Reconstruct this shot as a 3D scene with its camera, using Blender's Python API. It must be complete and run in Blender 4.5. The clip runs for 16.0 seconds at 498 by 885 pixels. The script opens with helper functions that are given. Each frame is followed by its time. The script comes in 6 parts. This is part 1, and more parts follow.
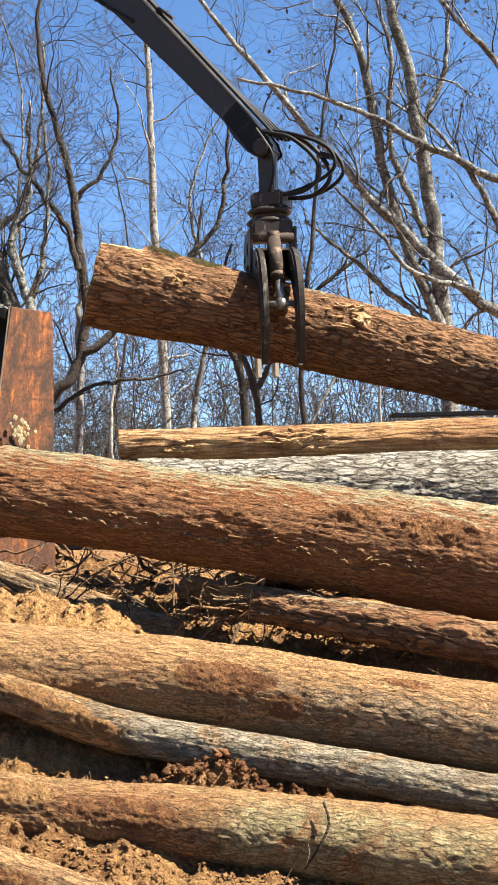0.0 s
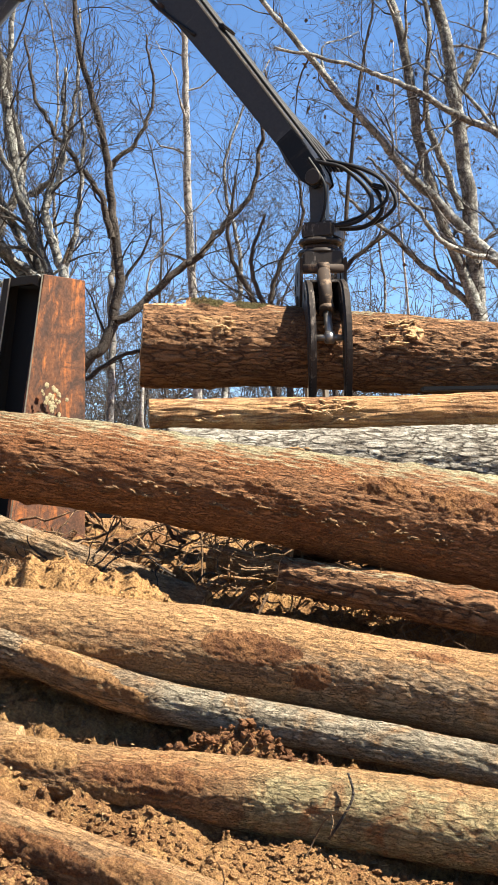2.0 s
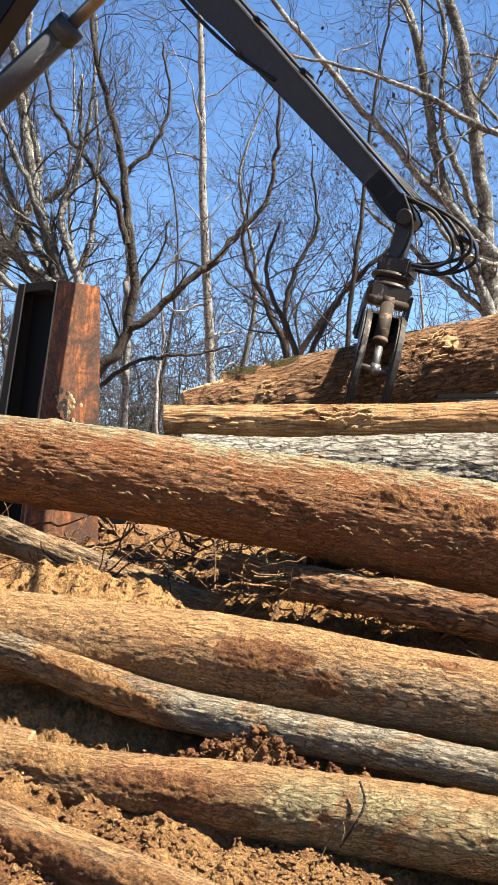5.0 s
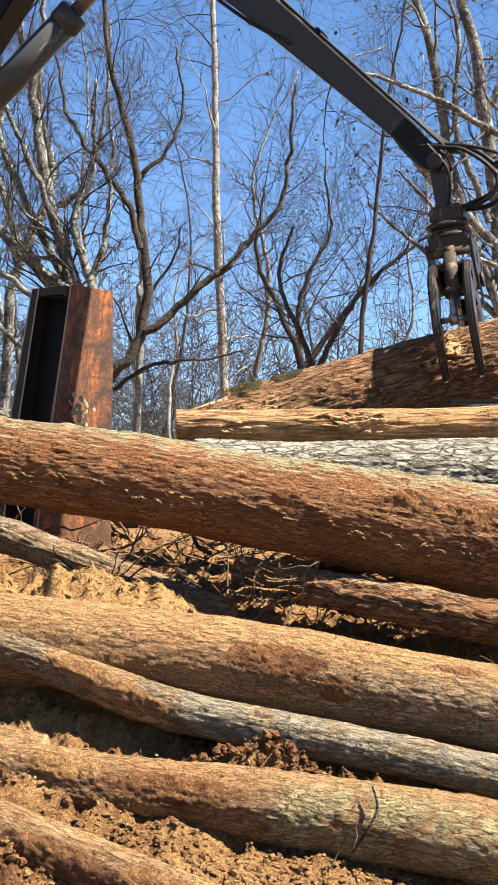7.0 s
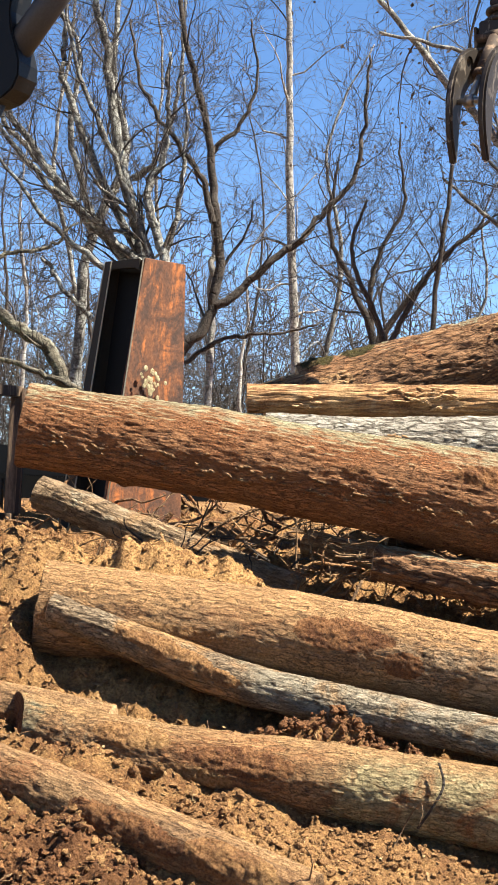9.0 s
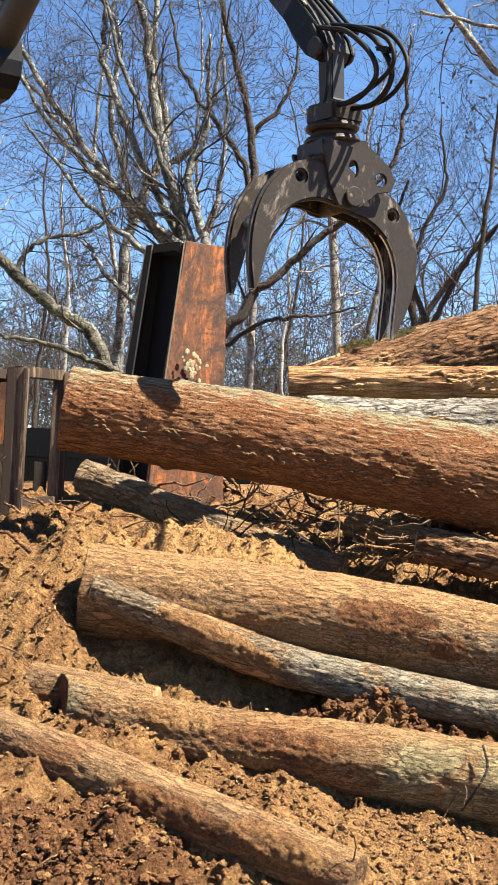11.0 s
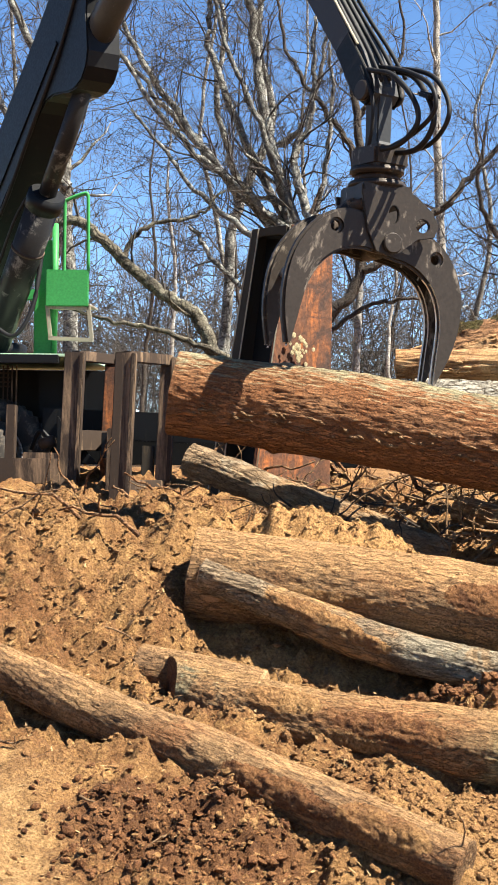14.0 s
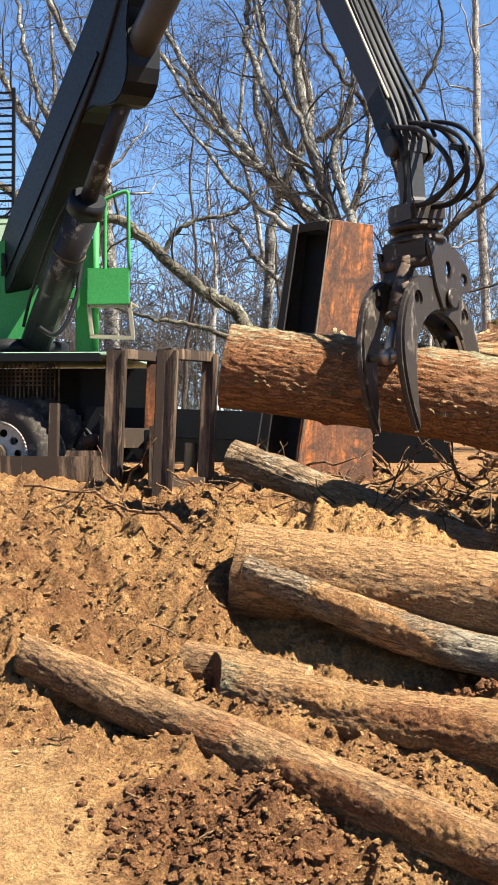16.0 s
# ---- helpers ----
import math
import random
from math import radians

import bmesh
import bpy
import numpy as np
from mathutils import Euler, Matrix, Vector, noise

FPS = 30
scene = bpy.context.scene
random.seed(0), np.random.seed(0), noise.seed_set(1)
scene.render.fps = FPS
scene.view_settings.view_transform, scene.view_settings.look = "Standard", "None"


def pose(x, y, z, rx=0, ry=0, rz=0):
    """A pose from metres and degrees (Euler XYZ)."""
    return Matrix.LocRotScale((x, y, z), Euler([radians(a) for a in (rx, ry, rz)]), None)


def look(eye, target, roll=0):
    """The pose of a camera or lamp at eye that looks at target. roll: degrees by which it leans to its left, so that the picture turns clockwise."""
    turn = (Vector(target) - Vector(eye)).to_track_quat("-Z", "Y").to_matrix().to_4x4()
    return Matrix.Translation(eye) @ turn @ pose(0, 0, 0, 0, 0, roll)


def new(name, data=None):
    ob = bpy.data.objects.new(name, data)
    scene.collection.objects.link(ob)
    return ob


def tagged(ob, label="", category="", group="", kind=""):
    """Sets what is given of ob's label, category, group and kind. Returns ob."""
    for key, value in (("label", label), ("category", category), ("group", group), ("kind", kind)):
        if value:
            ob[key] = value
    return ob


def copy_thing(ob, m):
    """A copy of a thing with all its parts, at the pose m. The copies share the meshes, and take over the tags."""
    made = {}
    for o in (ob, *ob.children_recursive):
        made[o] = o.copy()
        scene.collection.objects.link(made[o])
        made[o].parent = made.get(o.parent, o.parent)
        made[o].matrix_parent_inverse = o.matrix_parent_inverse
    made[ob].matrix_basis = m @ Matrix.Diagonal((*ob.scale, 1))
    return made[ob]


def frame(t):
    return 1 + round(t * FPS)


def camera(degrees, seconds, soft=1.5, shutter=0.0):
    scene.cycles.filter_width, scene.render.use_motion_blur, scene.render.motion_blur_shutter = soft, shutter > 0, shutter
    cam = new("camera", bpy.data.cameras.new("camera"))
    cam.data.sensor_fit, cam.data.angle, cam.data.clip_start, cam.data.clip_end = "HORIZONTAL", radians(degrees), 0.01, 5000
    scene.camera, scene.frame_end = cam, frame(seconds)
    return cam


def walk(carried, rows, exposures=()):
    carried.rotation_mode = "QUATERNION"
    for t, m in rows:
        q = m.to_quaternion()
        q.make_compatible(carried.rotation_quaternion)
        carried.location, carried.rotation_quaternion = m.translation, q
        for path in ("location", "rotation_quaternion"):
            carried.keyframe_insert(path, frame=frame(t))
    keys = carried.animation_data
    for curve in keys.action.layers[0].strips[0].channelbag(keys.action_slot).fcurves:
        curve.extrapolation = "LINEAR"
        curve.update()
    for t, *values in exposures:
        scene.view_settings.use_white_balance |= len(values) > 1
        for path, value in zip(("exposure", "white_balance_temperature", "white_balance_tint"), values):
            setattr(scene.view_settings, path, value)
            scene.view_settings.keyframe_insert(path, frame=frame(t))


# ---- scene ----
cam = camera(19.25, 16.0, soft=0.85, shutter=0.3)
EYE = (0.0, 0.0, 1.6)
PATH = [
    (0, 93.586, 1.075, -6.129),
    (0.5, 93.396, 0.92, -6.202),
    (1, 93.048, 0.61, -5.843),
    (1.5, 92.717, 0.381, -5.428),
    (2, 92.46, 0.115, -4.994),
    (2.5, 92.324, -0.025, -4.623),
    (3, 92.341, -0.181, -4.423),
    (3.5, 92.479, -0.273, -4.421),
    (4, 92.645, -0.291, -4.481),
    (6.5, 92.803, -0.283, -4.406),
    (7, 92.899, -0.379, -3.98),
    (7.5, 92.866, -0.543, -3.204),
    (8, 92.632, -0.812, -2.31),
    (8.5, 92.218, -1.048, -1.636),
    (11, 91.159, -0.938, 0.375),
    (11.5, 91.035, -0.829, 1.536),
    (12, 90.931, -0.851, 2.448),
    (12.5, 90.858, -0.912, 3.065),
    (13, 90.788, -0.9, 3.471),
    (13.5, 90.633, -0.876, 3.958),
    (14, 90.459, -0.802, 4.54),
    (14.5, 90.321, -0.678, 5.101),
    (15, 90.334, -0.386, 5.587),
    (15.5, 90.388, -0.345, 5.862),
    (16, 90.294, -0.22, 6.189),
]
walk(cam, [(t, pose(*EYE, rx, ry, rz)) for t, rx, ry, rz in PATH])

# ---------- light ----------
SUN_DIR = Vector((0.52, -0.17, 0.80)).normalized()
world = bpy.data.worlds.new("clear_sky")
scene.world = world
world.use_nodes = True
wn = world.node_tree
sky = wn.nodes.new("ShaderNodeTexSky")
sky.sky_type = "NISHITA"
sky.sun_disc = False
sky.sun_elevation = math.asin(SUN_DIR.z)
sky.sun_rotation = math.atan2(SUN_DIR.x, SUN_DIR.y)
sky.altitude = 3500
sky.air_density = 1.0
sky.dust_density = 0.0
sky.ozone_density = 2.2
wn.nodes["Background"].inputs["Strength"].default_value = 0.054
deep = wn.nodes.new("ShaderNodeHueSaturation")
deep.inputs["Saturation"].default_value = 1.13
wn.links.new(sky.outputs[0], deep.inputs["Color"])
wn.links.new(deep.outputs[0], wn.nodes["Background"].inputs["Color"])
sun = new("sun", bpy.data.lights.new("sun", "SUN"))
sun.data.energy = 5.0
sun.data.angle = radians(0.53)
sun.data.color = (1.0, 0.925, 0.785)
sun.matrix_world = look(SUN_DIR * 60, (0, 0, 0))
scene.view_settings.exposure = 2.13


# ---------- noise on arrays ----------
def lattice(i, j, k, seed):
    h = (i * 374761393 + j * 668265263 + k * 2147483647 + seed * 1274126177) & 0xFFFFFFFF
    h = ((h ^ (h >> 13)) * 1274126177) & 0xFFFFFFFF
    h = ((h ^ (h >> 16)) * 2246822519) & 0xFFFFFFFF
    return ((h ^ (h >> 15)) & 0xFFFF) / 65535.0


def vnoise(p, seed=0):
    """Value noise, 0 to 1, at points p (n, 3)."""
    b = np.floor(p)
    w = p - b
    w = w * w * (3 - 2 * w)
    b = b.astype(np.int64)
    out = 0
    for a in (0, 1):
        wa = w[:, 0] if a else 1 - w[:, 0]
        for c in (0, 1):
            wc = w[:, 1] if c else 1 - w[:, 1]
            for e in (0, 1):
                we = w[:, 2] if e else 1 - w[:, 2]
                out = out + wa * wc * we * lattice(b[:, 0] + a, b[:, 1] + c, b[:, 2] + e, seed)
    return out


def fbm(p, octaves=4, seed=0, gain=0.5):
    total, amp, norm = 0, 1.0, 0
    for o in range(octaves):
        total = total + amp * vnoise(p * 2.0 ** o, seed + 17 * o)
        norm += amp
        amp *= gain
    return total / norm


# ---------- materials ----------
def material(name, rough=0.8, metal=0.0):
    m = bpy.data.materials.new(name)
    m.use_nodes = True
    nt = m.node_tree
    b = nt.nodes["Principled BSDF"]
    b.inputs["Roughness"].default_value = rough
    b.inputs["Metallic"].default_value = metal
    b.inputs["Specular IOR Level"].default_value = 0.25
    return m, nt, b


def coords(nt, stretch=(1, 1, 1)):
    tc = nt.nodes.new("ShaderNodeTexCoord")
    mp = nt.nodes.new("ShaderNodeMapping")
    mp.inputs["Scale"].default_value = stretch
    nt.links.new(tc.outputs["Object"], mp.inputs["Vector"])
    return mp.outputs[0]


def noise_of(nt, vec, scale, detail=6, rough=0.6, warp=0.0):
    n = nt.nodes.new("ShaderNodeTexNoise")
    n.inputs["Scale"].default_value = scale
    n.inputs["Detail"].default_value = detail
    n.inputs["Roughness"].default_value = rough
    n.inputs["Distortion"].default_value = warp
    nt.links.new(vec, n.inputs["Vector"])
    return n.outputs["Fac"]


def cells_of(nt, vec, scale, feature="DISTANCE_TO_EDGE"):
    n = nt.nodes.new("ShaderNodeTexVoronoi")
    n.feature = feature
    n.inputs["Scale"].default_value = scale
    nt.links.new(vec, n.inputs["Vector"])
    return n.outputs["Distance"]


def steps(nt, fac, lo, hi, a=(0, 0, 0), b=(1, 1, 1)):
    r = nt.nodes.new("ShaderNodeValToRGB")
    r.color_ramp.elements[0].position, r.color_ramp.elements[1].position = lo, hi
    r.color_ramp.elements[0].color, r.color_ramp.elements[1].color = (*a, 1), (*b, 1)
    nt.links.new(fac, r.inputs[0])
    return r.outputs[0]


def mixed(nt, fac, a, b, how="MIX"):
    n = nt.nodes.new("ShaderNodeMix")
    n.data_type = "RGBA"
    n.blend_type = how
    for sock, v in ((n.inputs[0], fac), (n.inputs[6], a), (n.inputs[7], b)):
        if isinstance(v, (int, float)):
            sock.default_value = v
        elif isinstance(v, tuple):
            sock.default_value = (*v, 1)
        else:
            nt.links.new(v, sock)
    return n.outputs[2]


def bumped(nt, b, height, strength, distance, before=None):
    n = nt.nodes.new("ShaderNodeBump")
    n.inputs["Strength"].default_value = strength
    n.inputs["Distance"].default_value = distance
    nt.links.new(height, n.inputs["Height"])
    if before is not None:
        nt.links.new(before, n.inputs["Normal"])
    nt.links.new(n.outputs[0], b.inputs["Normal"])
    return n.outputs[0]


def warped(nt, vec, scale, amount):
    """The vector with a noise added, for crooked cracks."""
    n = nt.nodes.new("ShaderNodeTexNoise")
    n.inputs["Scale"].default_value = scale
    n.inputs["Detail"].default_value = 4
    nt.links.new(vec, n.inputs["Vector"])
    a = nt.nodes.new("ShaderNodeVectorMath")
    a.operation = "MULTIPLY_ADD"
    a.inputs[1].default_value = (amount,) * 3
    nt.links.new(n.outputs["Color"], a.inputs[0])
    nt.links.new(vec, a.inputs[2])
    return a.outputs[0]


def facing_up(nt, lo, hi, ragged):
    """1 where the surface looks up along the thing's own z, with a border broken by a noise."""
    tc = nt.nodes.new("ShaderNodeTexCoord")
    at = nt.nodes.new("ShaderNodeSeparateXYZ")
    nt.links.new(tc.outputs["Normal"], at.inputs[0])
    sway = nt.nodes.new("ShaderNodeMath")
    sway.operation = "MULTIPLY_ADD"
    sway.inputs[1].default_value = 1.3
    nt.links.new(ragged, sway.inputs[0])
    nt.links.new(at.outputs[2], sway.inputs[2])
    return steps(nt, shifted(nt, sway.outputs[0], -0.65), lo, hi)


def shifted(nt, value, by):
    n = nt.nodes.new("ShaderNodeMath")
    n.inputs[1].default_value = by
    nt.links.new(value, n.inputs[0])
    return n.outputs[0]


def bark(name, base, dark, dust, pale, pale_share=0.5, dust_share=0.5, furrow=18.0, depth=0.012, stretch=0.22, cracks=0.75, mud=None, mud_share=0.56, zones=(), crown=None):
    """Bark along the local x axis: cracked plates and grit, with dust, mud and pale lichen in patches."""
    m, nt, b = material(name, 0.92)
    v = coords(nt, (stretch, 1, 1))
    u = coords(nt)
    grain = noise_of(nt, v, furrow, 6, 0.62, 0.8)
    grit = noise_of(nt, u, 95, 5, 0.75)
    wide = cells_of(nt, warped(nt, v, furrow * 0.9, 0.06), furrow * 0.9)
    thin = cells_of(nt, warped(nt, v, furrow * 1.8, 0.04), furrow * 1.9)
    gap = mixed(nt, steps(nt, noise_of(nt, u, 4.0, 5, 0.6), 0.42, 0.58), steps(nt, wide, 0.0, 0.12), steps(nt, thin, 0.0, 0.13))
    fibre = noise_of(nt, coords(nt, (stretch * 0.35, 1, 1)), furrow * 3.2, 5, 0.7, 0.4)
    big = noise_of(nt, u, 2.3, 8, 0.68, 0.5)
    blot = noise_of(nt, u, 5.0, 9, 0.72, 0.7)
    mudd = noise_of(nt, coords(nt, (0.7, 1.3, 1.3)), 1.9, 8, 0.66, 0.4)
    rut = mixed(nt, cracks, (1.0, 1.0, 1.0), gap)
    c = mixed(nt, steps(nt, grain, 0.36, 0.66), tuple(0.62 * p + 0.38 * q for p, q in zip(base, dark)), base)
    c = mixed(nt, steps(nt, blot, pale_share, pale_share + 0.16), c, pale)
    c = mixed(nt, rut, dark, c)
    cover = steps(nt, big, dust_share, dust_share + 0.20)
    c = mixed(nt, cover, c, mixed(nt, steps(nt, grit, 0.38, 0.62), tuple(0.68 * a for a in dust), dust))
    if mud:
        c = mixed(nt, steps(nt, mudd, mud_share, mud_share + 0.10), c, mixed(nt, steps(nt, grit, 0.36, 0.64), tuple(0.6 * a for a in mud), mud))
    # stretches of the log that carry mud or lichen, with ragged borders
    for z0, z1, edge, tone in zones:
        at = nt.nodes.new("ShaderNodeSeparateXYZ")
        nt.links.new(warped(nt, u, 3.4, 1.0), at.inputs[0])
        inside = None
        for lo, hi in ((z0, z0 + edge), (z1, z1 - edge)):
            ramp = nt.nodes.new("ShaderNodeMapRange")
            ramp.interpolation_type = "SMOOTHSTEP"
            ramp.inputs["From Min"].default_value = lo + 0.5
            ramp.inputs["From Max"].default_value = hi + 0.5
            nt.links.new(at.outputs[0], ramp.inputs["Value"])
            inside = ramp.outputs[0] if inside is None else mixed(nt, 1.0, inside, ramp.outputs[0], "MULTIPLY")
        ragged = mixed(nt, 1.0, inside, steps(nt, blot, 0.40, 0.54), "MULTIPLY")
        c = mixed(nt, ragged, c, mixed(nt, rut, tuple(0.35 * a for a in tone), mixed(nt, steps(nt, grain, 0.36, 0.62), tuple(0.66 * a for a in tone), tone)))
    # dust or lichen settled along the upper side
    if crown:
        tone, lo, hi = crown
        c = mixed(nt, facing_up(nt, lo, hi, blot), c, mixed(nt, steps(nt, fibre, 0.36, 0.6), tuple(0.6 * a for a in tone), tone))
    c = mixed(nt, 0.6, c, mixed(nt, steps(nt, fibre, 0.32, 0.62), (0.45, 0.42, 0.40), (1.2, 1.2, 1.2)), "MULTIPLY")
    c = mixed(nt, 0.85, c, mixed(nt, steps(nt, grit, 0.34, 0.66), (0.48, 0.45, 0.42), (1.25, 1.25, 1.25)), "MULTIPLY")
    nt.links.new(c, b.inputs["Base Color"])
    n = bumped(nt, b, rut, 1.0, depth * 1.6)
    n = bumped(nt, b, grain, 1.0, depth * 1.6, n)
    n = bumped(nt, b, blot, 0.8, depth * 1.2, n)
    n = bumped(nt, b, fibre, 0.8, 0.006, n)
    bumped(nt, b, grit, 1.0, 0.008, n)
    return m


def grown(name, c1, c2, c3, rough=0.95, scale=1.0, depth=0.01):
    """Earth, sawdust and the like: three colours in patches, crumbs and chips."""
    m, nt, b = material(name, rough)
    u = coords(nt)
    a = noise_of(nt, u, 1.1 * scale, 7, 0.65, 0.3)
    f = noise_of(nt, u, 9.0 * scale, 8, 0.75)
    g = noise_of(nt, u, 60.0 * scale, 5, 0.75)
    k = cells_of(nt, warped(nt, u, 30 * scale, 0.05), 48 * scale, "F1")
    c = mixed(nt, steps(nt, a, 0.42, 0.58), c1, c2)
    c = mixed(nt, steps(nt, f, 0.47, 0.60), c, c3)
    c = mixed(nt, 0.9, c, mixed(nt, steps(nt, g, 0.36, 0.64), (0.42, 0.37, 0.33), (1.35, 1.35, 1.35)), "MULTIPLY")
    nt.links.new(c, b.inputs["Base Color"])
    n = bumped(nt, b, f, 1.0, depth * 3.5)
    n = bumped(nt, b, k, 0.8, depth * 1.4, n)
    bumped(nt, b, g, 1.0, depth * 2.2, n)
    return m


def worn(name, paint, under, share=0.56, rough=0.5, metal=0.0, scale=6.0, streak=(1, 1, 0.25)):
    """Painted or bare steel with dirt, streaks and scuffs."""
    m, nt, b = material(name, rough, metal)
    b.inputs["Specular IOR Level"].default_value = 0.16
    u = coords(nt, streak)
    a = noise_of(nt, u, scale, 8, 0.7, 0.4)
    g = noise_of(nt, coords(nt), 45, 5, 0.7)
    c = mixed(nt, steps(nt, a, share, share + 0.12), paint, under)
    c = mixed(nt, 0.45, c, mixed(nt, steps(nt, g, 0.3, 0.7), (0.5, 0.5, 0.5), (1.2, 1.2, 1.2)), "MULTIPLY")
    nt.links.new(c, b.inputs["Base Color"])
    nt.links.new(steps(nt, g, 0.2, 0.8, (rough - 0.12,) * 3, (min(1, rough + 0.2),) * 3), b.inputs["Roughness"])
    bumped(nt, b, a, 0.25, 0.004)
    return m


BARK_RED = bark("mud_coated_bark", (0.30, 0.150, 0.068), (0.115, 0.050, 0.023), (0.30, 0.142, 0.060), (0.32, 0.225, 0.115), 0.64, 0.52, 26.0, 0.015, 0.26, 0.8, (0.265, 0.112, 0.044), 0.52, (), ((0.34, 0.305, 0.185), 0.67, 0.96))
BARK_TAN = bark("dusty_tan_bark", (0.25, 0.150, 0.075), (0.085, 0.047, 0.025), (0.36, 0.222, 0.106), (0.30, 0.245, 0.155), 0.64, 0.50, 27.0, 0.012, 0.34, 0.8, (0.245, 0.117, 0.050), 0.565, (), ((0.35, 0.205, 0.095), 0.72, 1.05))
BARK_GREY = bark("grey_furrowed_bark", (0.33, 0.30, 0.245), (0.085, 0.066, 0.048), (0.30, 0.235, 0.16), (0.42, 0.40, 0.335), 0.46, 0.70, 17.0, 0.018, 0.30, 0.95)
BARK_WEATHERED = bark("weathered_grey_bark", (0.31, 0.220, 0.132), (0.085, 0.055, 0.033), (0.36, 0.22, 0.108), (0.36, 0.335, 0.255), 0.57, 0.54, 22.0, 0.013, 0.22, 0.85, (0.33, 0.185, 0.082), 0.60)
BARK_STRIPPED = bark("half_stripped_bark", (0.42, 0.245, 0.11), (0.17, 0.076, 0.033), (0.47, 0.30, 0.14), (0.52, 0.38, 0.22), 0.52, 0.54, 16.0, 0.010, 0.10, 0.8, (0.26, 0.13, 0.056), 0.56)
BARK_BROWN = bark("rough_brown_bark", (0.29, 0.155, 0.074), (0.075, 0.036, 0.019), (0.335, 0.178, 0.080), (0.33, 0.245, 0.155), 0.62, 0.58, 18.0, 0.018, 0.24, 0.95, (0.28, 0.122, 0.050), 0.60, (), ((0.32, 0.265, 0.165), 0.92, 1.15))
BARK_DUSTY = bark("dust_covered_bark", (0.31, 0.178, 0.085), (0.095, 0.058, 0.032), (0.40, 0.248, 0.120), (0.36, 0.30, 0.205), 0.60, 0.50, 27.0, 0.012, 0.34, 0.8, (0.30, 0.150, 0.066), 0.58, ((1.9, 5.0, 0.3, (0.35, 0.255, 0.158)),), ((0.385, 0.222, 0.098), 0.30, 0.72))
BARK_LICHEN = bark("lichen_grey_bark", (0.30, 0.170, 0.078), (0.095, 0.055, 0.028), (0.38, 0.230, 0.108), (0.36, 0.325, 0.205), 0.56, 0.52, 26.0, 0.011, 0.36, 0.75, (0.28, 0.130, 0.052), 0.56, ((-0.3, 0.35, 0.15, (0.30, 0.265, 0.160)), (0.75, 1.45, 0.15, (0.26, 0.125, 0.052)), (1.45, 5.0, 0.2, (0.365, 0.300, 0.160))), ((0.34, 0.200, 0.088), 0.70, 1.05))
BARK_LIMB = bark("limb_bark", (0.27, 0.20, 0.125), (0.075, 0.052, 0.034), (0.38, 0.235, 0.112), (0.33, 0.295, 0.215), 0.60, 0.50, 26.0, 0.013, 0.26, 0.9, (0.35, 0.192, 0.084), 0.60, ((0.45, 1.05, 0.15, (0.39, 0.225, 0.100)), (1.1, 5.0, 0.15, (0.33, 0.285, 0.205))))
CUT_WOOD = bark("sawn_end_wood", (0.50, 0.325, 0.160), (0.274, 0.144, 0.0684), (0.456, 0.289, 0.144), (0.517, 0.357, 0.205), 0.55, 0.5, 14.0, 0.003, 1.0, 0.2)
def within(nt, vec, centre, reach, lo=0.75, hi=1.0):
    """1 inside an ellipse of the plan, 0 outside it."""
    mp = nt.nodes.new("ShaderNodeMapping")
    mp.inputs["Location"].default_value = (-centre[0] / reach[0], -centre[1] / reach[1], 0)
    mp.inputs["Scale"].default_value = (1 / reach[0], 1 / reach[1], 0)
    nt.links.new(vec, mp.inputs["Vector"])
    n = nt.nodes.new("ShaderNodeVectorMath")
    n.operation = "LENGTH"
    nt.links.new(mp.outputs[0], n.inputs[0])
    return steps(nt, n.outputs["Value"], lo, hi, (1, 1, 1), (0, 0, 0))


